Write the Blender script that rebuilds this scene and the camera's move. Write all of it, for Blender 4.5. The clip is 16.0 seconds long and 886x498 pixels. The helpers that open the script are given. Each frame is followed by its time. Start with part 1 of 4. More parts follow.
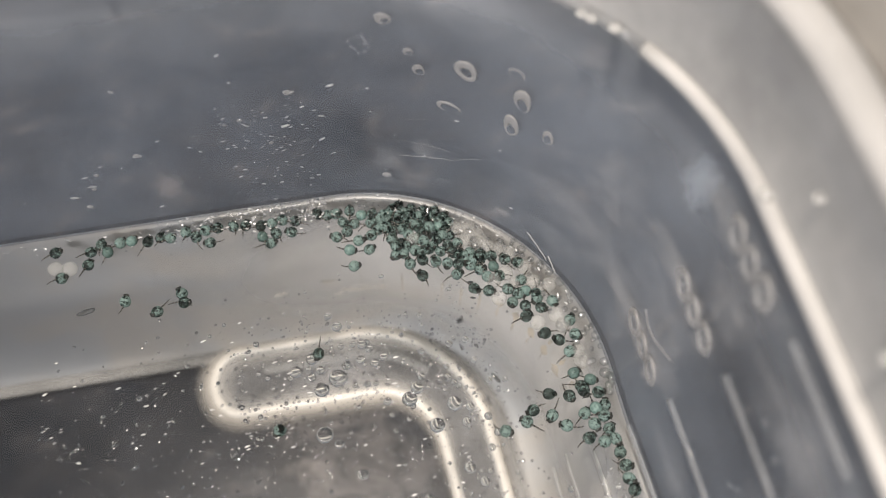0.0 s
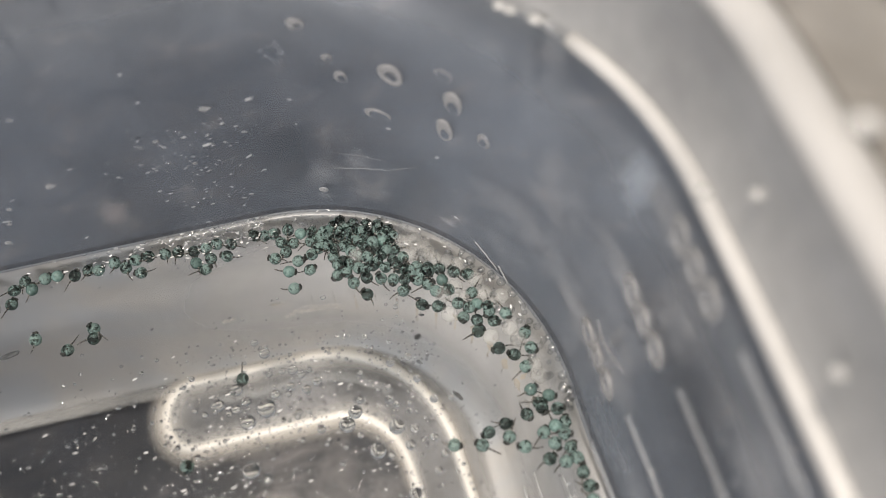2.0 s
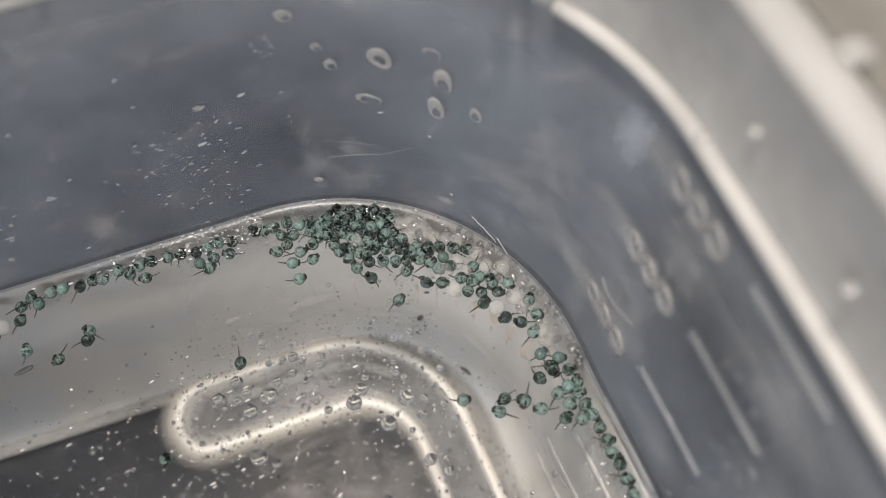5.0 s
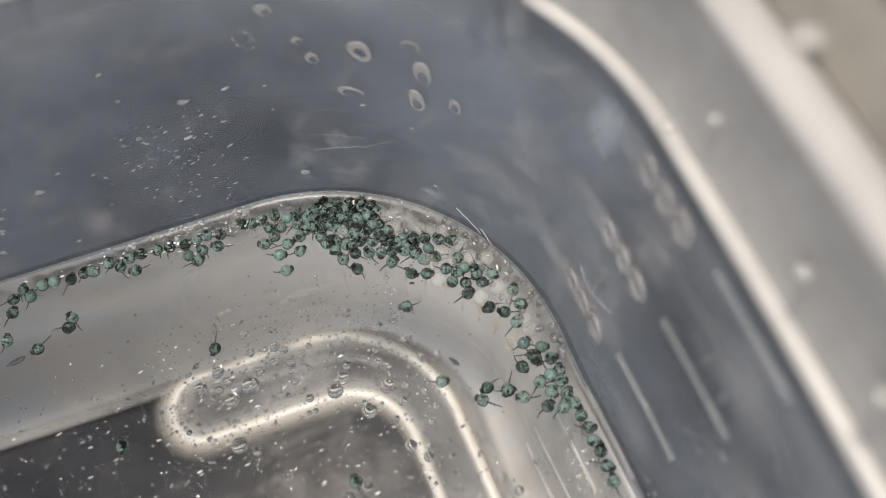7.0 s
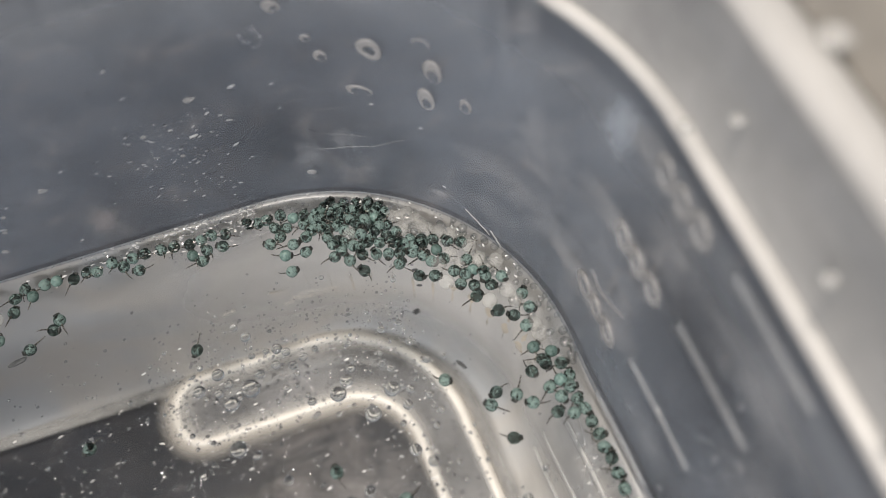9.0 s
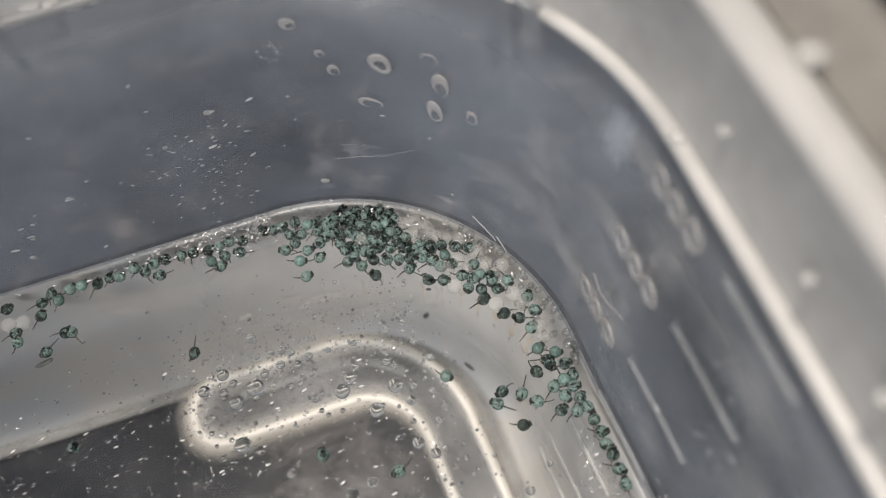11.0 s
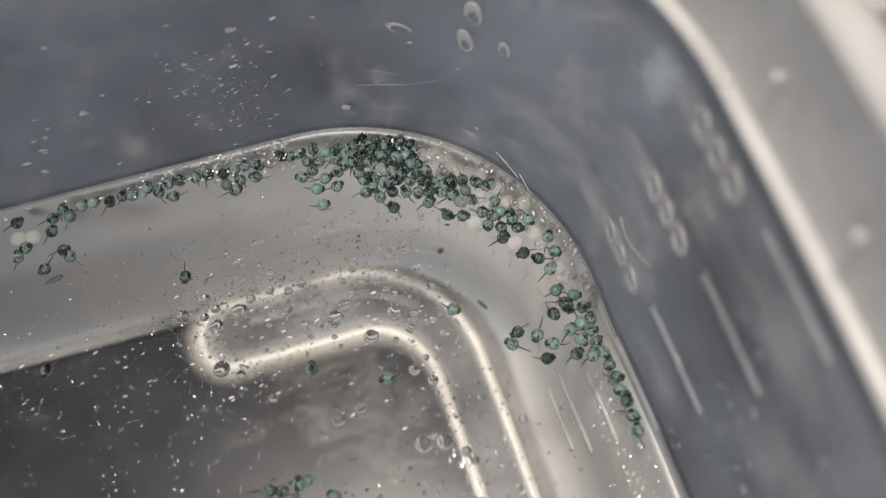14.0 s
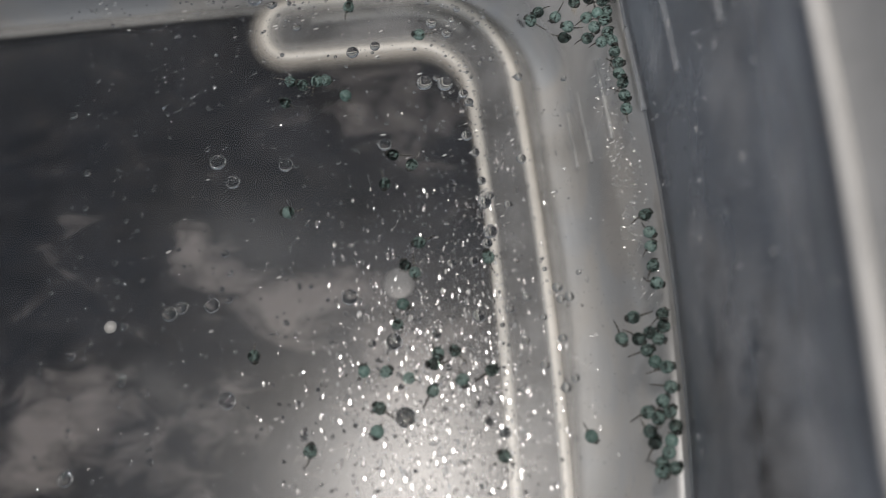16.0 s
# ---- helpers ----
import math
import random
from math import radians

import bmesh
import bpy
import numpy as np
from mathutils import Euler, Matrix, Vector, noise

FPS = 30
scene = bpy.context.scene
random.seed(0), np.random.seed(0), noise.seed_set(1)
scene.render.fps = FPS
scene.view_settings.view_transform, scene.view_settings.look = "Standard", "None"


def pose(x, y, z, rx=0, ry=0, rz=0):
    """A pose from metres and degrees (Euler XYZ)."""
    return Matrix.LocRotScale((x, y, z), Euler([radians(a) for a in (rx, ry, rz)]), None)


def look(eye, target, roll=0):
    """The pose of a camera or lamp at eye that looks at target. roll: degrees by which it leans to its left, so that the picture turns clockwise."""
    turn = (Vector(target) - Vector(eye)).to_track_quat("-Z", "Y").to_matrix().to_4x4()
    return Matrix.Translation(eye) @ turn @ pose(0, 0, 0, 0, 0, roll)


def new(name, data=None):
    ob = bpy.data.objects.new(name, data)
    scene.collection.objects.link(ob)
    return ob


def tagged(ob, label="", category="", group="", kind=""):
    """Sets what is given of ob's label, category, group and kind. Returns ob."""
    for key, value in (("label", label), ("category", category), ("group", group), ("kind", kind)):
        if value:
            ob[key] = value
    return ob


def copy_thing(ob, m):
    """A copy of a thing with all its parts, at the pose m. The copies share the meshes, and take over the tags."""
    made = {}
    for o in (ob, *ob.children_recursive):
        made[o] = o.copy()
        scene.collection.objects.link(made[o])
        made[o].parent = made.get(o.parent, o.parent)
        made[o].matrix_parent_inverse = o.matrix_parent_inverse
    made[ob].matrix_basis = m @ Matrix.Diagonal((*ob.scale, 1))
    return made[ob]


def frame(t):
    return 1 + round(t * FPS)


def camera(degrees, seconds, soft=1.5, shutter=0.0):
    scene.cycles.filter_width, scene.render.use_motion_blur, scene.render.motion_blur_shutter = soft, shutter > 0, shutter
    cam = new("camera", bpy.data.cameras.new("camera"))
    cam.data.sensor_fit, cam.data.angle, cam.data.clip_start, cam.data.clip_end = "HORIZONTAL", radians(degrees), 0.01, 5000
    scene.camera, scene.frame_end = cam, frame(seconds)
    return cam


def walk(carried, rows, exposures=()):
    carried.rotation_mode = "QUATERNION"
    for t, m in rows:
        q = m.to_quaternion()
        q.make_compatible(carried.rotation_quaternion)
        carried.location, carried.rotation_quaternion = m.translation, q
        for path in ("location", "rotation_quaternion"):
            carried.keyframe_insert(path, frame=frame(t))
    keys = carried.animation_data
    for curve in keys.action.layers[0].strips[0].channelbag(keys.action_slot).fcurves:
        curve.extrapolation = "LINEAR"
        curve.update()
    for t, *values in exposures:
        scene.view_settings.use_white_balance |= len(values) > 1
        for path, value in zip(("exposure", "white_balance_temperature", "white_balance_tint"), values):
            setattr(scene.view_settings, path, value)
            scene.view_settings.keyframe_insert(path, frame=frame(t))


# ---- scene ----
cam = camera(52.4, 16.0, soft=0.85, shutter=0.3)
# The path is written in centimetres: time, eye, a point that it looks at, roll.
PATH = [
    (0, (0.217, -0.602, 8.482), (0.185, 0.405, 6.754), -0.1),
    (0.5, (0.391, -0.326, 8.044), (0.369, 0.667, 6.308), -1.0),
    (1, (0.706, -0.128, 7.9), (0.681, 0.863, 6.163), -2.1),
    (1.5, (0.774, -0.24, 8.048), (0.74, 0.757, 6.314), -3.2),
    (2, (0.745, -0.212, 8.039), (0.72, 0.8, 6.314), -3.2),
    (2.5, (0.601, -0.164, 7.801), (0.582, 0.85, 6.077), -3.3),
    (3, (0.552, -0.158, 7.717), (0.536, 0.852, 5.991), -3.7),
    (3.5, (0.429, -0.264, 8.157), (0.432, 0.745, 6.43), -4.2),
    (4, (0.299, -0.396, 8.174), (0.342, 0.61, 6.446), -4.4),
    (6.5, (0.713, -0.517, 8.05), (0.729, 0.477, 6.315), -6.8),
    (7, (0.701, -0.591, 8.173), (0.714, 0.406, 6.439), -6.9),
    (7.5, (0.788, -0.613, 8.29), (0.789, 0.386, 6.558), -7.5),
    (8, (0.713, -0.602, 8.244), (0.715, 0.4, 6.513), -7.3),
    (8.5, (0.664, -0.576, 8.171), (0.668, 0.419, 6.436), -7.1),
    (9, (0.651, -0.487, 8.057), (0.657, 0.509, 6.323), -6.9),
    (11.5, (0.672, -0.741, 8.43), (0.655, 0.278, 6.709), -8.1),
    (12, (0.67, -0.732, 8.457), (0.654, 0.285, 6.735), -8.1),
    (12.5, (0.683, -0.728, 8.453), (0.657, 0.295, 6.734), -8.5),
    (13, (0.627, -0.756, 8.469), (0.601, 0.272, 6.754), -8.4),
    (13.5, (0.53, -0.662, 8.507), (0.516, 0.319, 6.764), -7.1),
    (14, (0.496, -0.595, 8.198), (0.461, 0.295, 6.407), -6.3),
    (14.5, (0.665, -1.43, 8.403), (0.582, -0.63, 6.572), -6.1),
    (15, (1.093, -2.66, 8.694), (0.952, -1.913, 6.844), -7.2),
    (15.5, (1.335, -3.063, 8.39), (1.198, -2.364, 6.521), -5.3),
    (16, (1.341, -3.11, 8.099), (1.121, -2.444, 6.226), -10.7),
]
CM = 0.01
walk(cam, [(t, look(Vector(eye) * CM, Vector(target) * CM, roll)) for t, eye, target, roll in PATH],
     [(0, 0.2, 6650, 12), (3, 0.16, 6550, 11), (4, 0.06, 6550, 11), (9, 0.08, 6500, 11), (13.5, -0.05, 6500, 11), (14, 0.0, 6550, 11), (14.5, -0.16, 6650, 11), (15.3, -0.42, 6500, 11), (16, -0.60, 6200, 11)])
# A close-up lens: only the waterline is sharp.
cam.data.dof.use_dof = True
cam.data.dof.focus_distance = 0.093
cam.data.dof.aperture_fstop = 18.5

# ---- light ----
TUB = pose(0, 0, 0, 0, 0, 12)
world = bpy.data.worlds.new("room_air")
scene.world = world
world.use_nodes = True
world.node_tree.nodes["Background"].inputs["Color"].default_value = (0.80, 0.88, 1.0, 1)
world.node_tree.nodes["Background"].inputs["Strength"].default_value = 0.25


def area_lamp(name, m, size, watts, colour):
    data = bpy.data.lights.new(name, "AREA")
    data.shape, data.size, data.energy, data.color = "DISK", size, watts, colour
    ob = new(name, data)
    ob.matrix_world = m
    return ob


area_lamp("ceiling_lamp_light", look((-0.14, 0.085, 1.46), (0, 0.02, 0)), 0.20, 17.5, (1.0, 0.92, 0.82))


# Unseen area light, added to brighten the tub's far wall and corner.
fill = bpy.data.lights.new("added_fill_light", "AREA")
fill.shape, fill.size, fill.size_y, fill.energy, fill.color = "RECTANGLE", 0.7, 0.6, 30, (0.99, 0.975, 0.98)
new("added_fill_light", fill).matrix_world = look((-1.15, -1.84, 1.22), (0, 0.02, 0.02))


# ---- materials ----
def material(name):
    m = bpy.data.materials.new(name)
    m.use_nodes = True
    m.node_tree.nodes.clear()
    return m, m.node_tree.nodes, m.node_tree.links


def node(ns, kind, **inputs):
    n = ns.new(kind)
    for key, value in inputs.items():
        n.inputs[key.replace("_", " ")].default_value = value
    return n


def gloss_factor(ns, ls, low, high):
    """A reflection that grows at grazing angles."""
    lw = node(ns, "ShaderNodeLayerWeight", Blend=0.5)
    p = ns.new("ShaderNodeMath")
    p.operation = "POWER"
    p.inputs[1].default_value = 4.0
    ls.new(lw.outputs["Facing"], p.inputs[0])
    r = node(ns, "ShaderNodeMapRange")
    r.inputs["To Min"].default_value, r.inputs["To Max"].default_value = low, high
    ls.new(p.outputs[0], r.inputs["Value"])
    return r.outputs["Result"]


def plastic(name, colour, milk, tint=(0.93, 0.95, 0.97), rough=0.12, gloss=0.05, spread=0.3, scale=90.0, fleck=0.0, bump=0.15, graze=0.6, fade=False, uneven=False, second=None):
    """Clear to milky moulded plastic: a see-through body, a milky share that varies in clouds, and a gloss."""
    m, ns, ls = material(name)
    co = ns.new("ShaderNodeTexCoord")
    cloud = node(ns, "ShaderNodeTexNoise", Scale=scale, Detail=5.0, Roughness=0.62)
    fine = node(ns, "ShaderNodeTexNoise", Scale=scale * 14, Detail=3.0)
    ls.new(co.outputs["Object"], cloud.inputs["Vector"])
    ls.new(co.outputs["Object"], fine.inputs["Vector"])
    amount = node(ns, "ShaderNodeMapRange")
    amount.inputs["From Min"].default_value, amount.inputs["From Max"].default_value = 0.3, 0.7
    amount.inputs["To Min"].default_value, amount.inputs["To Max"].default_value = milk * (1 - spread), min(1.0, milk * (1 + spread))
    ls.new(cloud.outputs["Fac"], amount.inputs["Value"])
    share = amount.outputs["Result"]
    if fleck:
        cut = node(ns, "ShaderNodeMapRange")
        cut.inputs["From Min"].default_value, cut.inputs["From Max"].default_value = 0.66, 0.74
        cut.inputs["To Min"].default_value, cut.inputs["To Max"].default_value = 0.0, fleck
        ls.new(fine.outputs["Fac"], cut.inputs["Value"])
        add = ns.new("ShaderNodeMath")
        add.operation, add.use_clamp = "ADD", True
        ls.new(share, add.inputs[0])
        ls.new(cut.outputs["Result"], add.inputs[1])
        share = add.outputs[0]
    if fade or uneven:
        if fade:
            edge = ns.new("ShaderNodeAttribute")
            edge.attribute_name = "fade"
            scale_by = edge.outputs["Fac"]
        else:
            scale_by = ns.new("ShaderNodeNewGeometry").outputs["Random Per Island"]
        thin = ns.new("ShaderNodeMath")
        thin.operation = "MULTIPLY"
        ls.new(share, thin.inputs[0])
        ls.new(scale_by, thin.inputs[1])
        share = thin.outputs[0]
    clear = node(ns, "ShaderNodeBsdfTransparent", Color=(*tint, 1))
    body = node(ns, "ShaderNodeBsdfDiffuse", Color=(*colour, 1))
    if second:
        broad = node(ns, "ShaderNodeTexNoise", Scale=scale * 1.7, Detail=3.0, Distortion=0.8)
        ls.new(co.outputs["Object"], broad.inputs["Vector"])
        tones = ns.new("ShaderNodeValToRGB")
        tones.color_ramp.elements[0].position, tones.color_ramp.elements[1].position = 0.38, 0.62
        tones.color_ramp.elements[0].color, tones.color_ramp.elements[1].color = (*colour, 1), (*second, 1)
        ls.new(broad.outputs["Fac"], tones.inputs["Fac"])
        ls.new(tones.outputs["Color"], body.inputs["Color"])
    shine = node(ns, "ShaderNodeBsdfGlossy", Roughness=rough)
    bm = node(ns, "ShaderNodeBump", Strength=bump, Distance=0.0002)
    ls.new(cloud.outputs["Fac"], bm.inputs["Height"])
    ls.new(bm.outputs["Normal"], shine.inputs["Normal"])
    a, b = ns.new("ShaderNodeMixShader"), ns.new("ShaderNodeMixShader")
    ls.new(share, a.inputs[0])
    ls.new(clear.outputs[0], a.inputs[1])
    ls.new(body.outputs[0], a.inputs[2])
    ls.new(gloss_factor(ns, ls, gloss, graze), b.inputs[0])
    ls.new(a.outputs[0], b.inputs[1])
    ls.new(shine.outputs[0], b.inputs[2])
    out = ns.new("ShaderNodeOutputMaterial")
    ls.new(b.outputs[0], out.inputs["Surface"])
    return m


def solid(name, colour, second=None, rough=0.5, scale=200.0, bump=0.1, low=0.35, high=0.65, detail=5.0, spec=0.5, per_object=0.0):
    """An opaque surface with two colours mixed in clouds, and a fine relief."""
    m, ns, ls = material(name)
    co = ns.new("ShaderNodeTexCoord")
    cloud = node(ns, "ShaderNodeTexNoise", Scale=scale, Detail=detail, Roughness=0.6)
    ls.new(co.outputs["Object"], cloud.inputs["Vector"])
    ramp = ns.new("ShaderNodeValToRGB")
    ramp.color_ramp.elements[0].position, ramp.color_ramp.elements[1].position = low, high
    ramp.color_ramp.elements[0].color, ramp.color_ramp.elements[1].color = (*colour, 1), (*(second or colour), 1)
    ls.new(cloud.outputs["Fac"], ramp.inputs["Fac"])
    p = node(ns, "ShaderNodeBsdfPrincipled", Roughness=rough)
    p.inputs["Specular IOR Level"].default_value = spec
    if per_object:
        info = ns.new("ShaderNodeObjectInfo")
        span = node(ns, "ShaderNodeMapRange")
        span.inputs["To Min"].default_value, span.inputs["To Max"].default_value = 1 - per_object, 1 + per_object
        ls.new(info.outputs["Random"], span.inputs["Value"])
        hsv = ns.new("ShaderNodeHueSaturation")
        ls.new(span.outputs["Result"], hsv.inputs["Value"])
        ls.new(ramp.outputs["Color"], hsv.inputs["Color"])
        ls.new(hsv.outputs["Color"], p.inputs["Base Color"])
        move = ns.new("ShaderNodeVectorMath")
        move.operation = "ADD"
        ls.new(co.outputs["Object"], move.inputs[0])
        ls.new(info.outputs["Random"], move.inputs[1])
        ls.new(move.outputs[0], cloud.inputs["Vector"])
    else:
        ls.new(ramp.outputs["Color"], p.inputs["Base Color"])
    bm = node(ns, "ShaderNodeBump", Strength=bump, Distance=0.0003)
    ls.new(cloud.outputs["Fac"], bm.inputs["Height"])
    ls.new(bm.outputs["Normal"], p.inputs["Normal"])
    out = ns.new("ShaderNodeOutputMaterial")
    ls.new(p.outputs[0], out.inputs["Surface"])
    return m


def speckled(name, pale, dark):
    """A small pale body with a fine net of black specks and a few larger black patches, no two alike."""
    m, ns, ls = material(name)
    co, info = ns.new("ShaderNodeTexCoord"), ns.new("ShaderNodeObjectInfo")
    move = ns.new("ShaderNodeVectorMath")
    move.operation = "ADD"
    ls.new(co.outputs["Object"], move.inputs[0])
    ls.new(info.outputs["Random"], move.inputs[1])
    share = None
    shift = node(ns, "ShaderNodeMapRange")
    shift.inputs["To Min"].default_value, shift.inputs["To Max"].default_value = -0.055, 0.065
    ls.new(info.outputs["Random"], shift.inputs["Value"])
    for scale, low, high, depth in ((6500, 0.47, 0.66, 0.75), (1500, 0.505, 0.575, 1.0), (3400, 0.55, 0.62, 0.95)):
        cloud = node(ns, "ShaderNodeTexNoise", Scale=float(scale), Detail=2.0, Roughness=0.55)
        ls.new(move.outputs[0], cloud.inputs["Vector"])
        cut = node(ns, "ShaderNodeMapRange")
        cut.inputs["From Min"].default_value, cut.inputs["From Max"].default_value = low, high
        cut.inputs["To Max"].default_value = depth
        dark_by = ns.new("ShaderNodeMath")
        ls.new(cloud.outputs["Fac"], dark_by.inputs[0])
        ls.new(shift.outputs["Result"], dark_by.inputs[1])
        ls.new(dark_by.outputs[0], cut.inputs["Value"])
        if share is None:
            share = cut.outputs["Result"]
        else:
            top = ns.new("ShaderNodeMath")
            top.operation = "MAXIMUM"
            ls.new(share, top.inputs[0])
            ls.new(cut.outputs["Result"], top.inputs[1])
            share = top.outputs[0]
    tone = node(ns, "ShaderNodeMapRange")
    tone.inputs["To Min"].default_value, tone.inputs["To Max"].default_value = 1.08, 0.80
    ls.new(info.outputs["Random"], tone.inputs["Value"])
    hsv = node(ns, "ShaderNodeHueSaturation", Color=(*pale, 1))
    ls.new(tone.outputs["Result"], hsv.inputs["Value"])
    mix = ns.new("ShaderNodeMix")
    mix.data_type = "RGBA"
    ls.new(share, mix.inputs["Factor"])
    ls.new(hsv.outputs["Color"], mix.inputs["A"])
    mix.inputs["B"].default_value = (*dark, 1)
    p = node(ns, "ShaderNodeBsdfPrincipled", Roughness=0.38)
    p.inputs["Specular IOR Level"].default_value = 0.15
    ls.new(mix.outputs["Result"], p.inputs["Base Color"])
    out = ns.new("ShaderNodeOutputMaterial")
    ls.new(p.outputs[0], out.inputs["Surface"])
    return m


def film(name, tint, rough, low, high, bump=0.0, scale=300.0):
    """A thin clear skin, such as a water surface or a bubble: see-through with a gloss at grazing angles."""
    m, ns, ls = material(name)
    clear = node(ns, "ShaderNodeBsdfTransparent", Color=(*tint, 1))
    shine = node(ns, "ShaderNodeBsdfGlossy", Roughness=rough)
    if bump:
        co = ns.new("ShaderNodeTexCoord")
        wave = node(ns, "ShaderNodeTexNoise", Scale=scale, Detail=4.0)
        ls.new(co.outputs["Object"], wave.inputs["Vector"])
        bm = node(ns, "ShaderNodeBump", Strength=bump, Distance=0.0004)
        ls.new(wave.outputs["Fac"], bm.inputs["Height"])
        ls.new(bm.outputs["Normal"], shine.inputs["Normal"])
    mix = ns.new("ShaderNodeMixShader")
    ls.new(gloss_factor(ns, ls, low, high), mix.inputs[0])
    ls.new(clear.outputs[0], mix.inputs[1])
    ls.new(shine.outputs[0], mix.inputs[2])
    out = ns.new("ShaderNodeOutputMaterial")
    ls.new(mix.outputs[0], out.inputs["Surface"])
    return m


def banded(name, dark, pale, scale):
    """Rings of dark and pale along the x axis of a tail."""
    m, ns, ls = material(name)
    co = ns.new("ShaderNodeTexCoord")
    wave = node(ns, "ShaderNodeTexWave", Scale=scale, Distortion=1.5, Detail=2.0)
    ls.new(co.outputs["Object"], wave.inputs["Vector"])
    ramp = ns.new("ShaderNodeValToRGB")
    ramp.color_ramp.elements[0].position, ramp.color_ramp.elements[1].position = 0.45, 0.62
    ramp.color_ramp.elements[0].color, ramp.color_ramp.elements[1].color = (*dark, 1), (*pale, 1)
    ls.new(wave.outputs["Fac"], ramp.inputs["Fac"])
    p = node(ns, "ShaderNodeBsdfPrincipled", Roughness=0.35)
    ls.new(ramp.outputs["Color"], p.inputs["Base Color"])
    out = ns.new("ShaderNodeOutputMaterial")
    ls.new(p.outputs[0], out.inputs["Surface"])
    return m


def glass(name, ior, tint, rough=0.06):
    """A clear drop or bubble that bends what lies behind it."""
    m, ns, ls = material(name)
    g = node(ns, "ShaderNodeBsdfGlass", Color=(*tint, 1), Roughness=rough, IOR=ior)
    out = ns.new("ShaderNodeOutputMaterial")
    ls.new(g.outputs[0], out.inputs["Surface"])
    return m


def see_through(mat, amount, tint):
    """Lets a share of the light pass through a small body."""
    ns, ls = mat.node_tree.nodes, mat.node_tree.links
    out = next(n for n in ns if n.type == "OUTPUT_MATERIAL")
    old = out.inputs["Surface"].links[0].from_socket
    clear = node(ns, "ShaderNodeBsdfTransparent", Color=(*tint, 1))
    mix = ns.new("ShaderNodeMixShader")
    mix.inputs[0].default_value = amount
    ls.new(old, mix.inputs[1])
    ls.new(clear.outputs[0], mix.inputs[2])
    ls.new(mix.outputs[0], out.inputs["Surface"])
    return mat


CLEAR_WALL = plastic("clear_wall_plastic", (0.58, 0.64, 0.73), 0.172, scale=40, spread=0.5, rough=0.38, gloss=0.03, bump=0.02)
# Its paleness and warm tone stand in for light refracted under water.
MILKY_LOWER = plastic("milky_submerged_plastic", (0.72, 0.735, 0.75), 0.66, scale=45, spread=0.08, rough=0.44, gloss=0.12, graze=0.35, second=(0.80, 0.765, 0.72))
CLEAR_BASE = plastic("clear_base_plastic", (0.48, 0.57, 0.78), 0.012, scale=70, spread=0.8, fleck=0.02, rough=0.3, gloss=0.004)
RIDGE_TOP = plastic("ridge_top_plastic", (0.60, 0.59, 0.59), 0.17, scale=110, spread=0.7, rough=0.4, gloss=0.01, graze=0.1)
# Refracted highlights of the ridge are put into these two pale colours.
PALE_EDGE = plastic("pale_bright_line", (0.94, 0.89, 0.81), 0.90, scale=130, spread=0.25, rough=0.45, gloss=0.12, graze=0.2)
EDGE_GLOW = plastic("pale_edge_glow", (0.92, 0.865, 0.785), 0.85, scale=120, spread=0.15, rough=0.5, gloss=0.0, graze=0.05, tint=(0.995, 0.995, 0.995), fade=True)
# Corner brightness and its warm glow, put into two pale colours.
WARM_GLOW = plastic("warm_wall_glow", (0.97, 0.87, 0.72), 0.68, scale=60, spread=0.3, rough=0.5, gloss=0.0, graze=0.05, tint=(0.995, 0.995, 0.995), fade=True)
CORNER_BRIGHT = plastic("bright_corner_milk", (0.88, 0.86, 0.83), 0.97, scale=45, spread=0.2, rough=0.5, gloss=0.0, graze=0.05, tint=(0.995, 0.995, 0.995), fade=True)
SMEAR = plastic("dried_film", (0.70, 0.72, 0.75), 0.085, scale=300, spread=1.0, rough=0.5, gloss=0.0, graze=0.05, tint=(0.995, 0.995, 0.995), fade=True)
GREY_REFLECTION = plastic("grey_bubble_reflection", (0.26, 0.25, 0.24), 0.28, scale=400, spread=0.2, rough=0.4)
BASE_EDGE = plastic("pale_base_edge", (0.80, 0.79, 0.77), 0.16, scale=120, spread=0.4, rough=0.5, gloss=0.0, graze=0.05, tint=(0.995, 0.995, 0.995))
FAINT_REFLECTION = plastic("faint_ridge_reflection", (0.78, 0.76, 0.72), 0.20, scale=150, spread=0.5, rough=0.5, gloss=0.0, graze=0.05)
RIM_CLEAR = plastic("rim_plastic", (0.69, 0.68, 0.66), 0.67, scale=50, spread=0.35, rough=0.35)
FLANGE_WARM = plastic("warm_lip_plastic", (0.64, 0.605, 0.555), 0.50, scale=40, spread=0.4, rough=0.35, second=(0.56, 0.52, 0.46))
RIM_PALE = plastic("pale_rim_plastic", (0.70, 0.685, 0.66), 0.80, scale=70, spread=0.22, rough=0.3)
GLINT_ARC = plastic("pale_glint_arc", (0.74, 0.72, 0.69), 0.60, scale=600, spread=0.25, rough=0.5)
WHITE_SPECK = plastic("white_speck_and_glint", (0.88, 0.87, 0.84), 0.66, scale=600, spread=0.25, rough=0.3, gloss=0.10, uneven=True)
NUMERAL = plastic("numeral_plastic", (0.78, 0.76, 0.74), 0.27, scale=200, spread=0.35, rough=0.3, tint=(0.995, 0.995, 0.995))
SOFT_MARK = plastic("soft_mark_plastic", (0.78, 0.76, 0.74), 0.36, scale=200, spread=0.35, rough=0.3, tint=(0.995, 0.995, 0.995))
LINE_MARK = plastic("soft_line_plastic", (0.72, 0.73, 0.74), 0.115, scale=160, spread=0.4, rough=0.3, tint=(0.995, 0.995, 0.995))
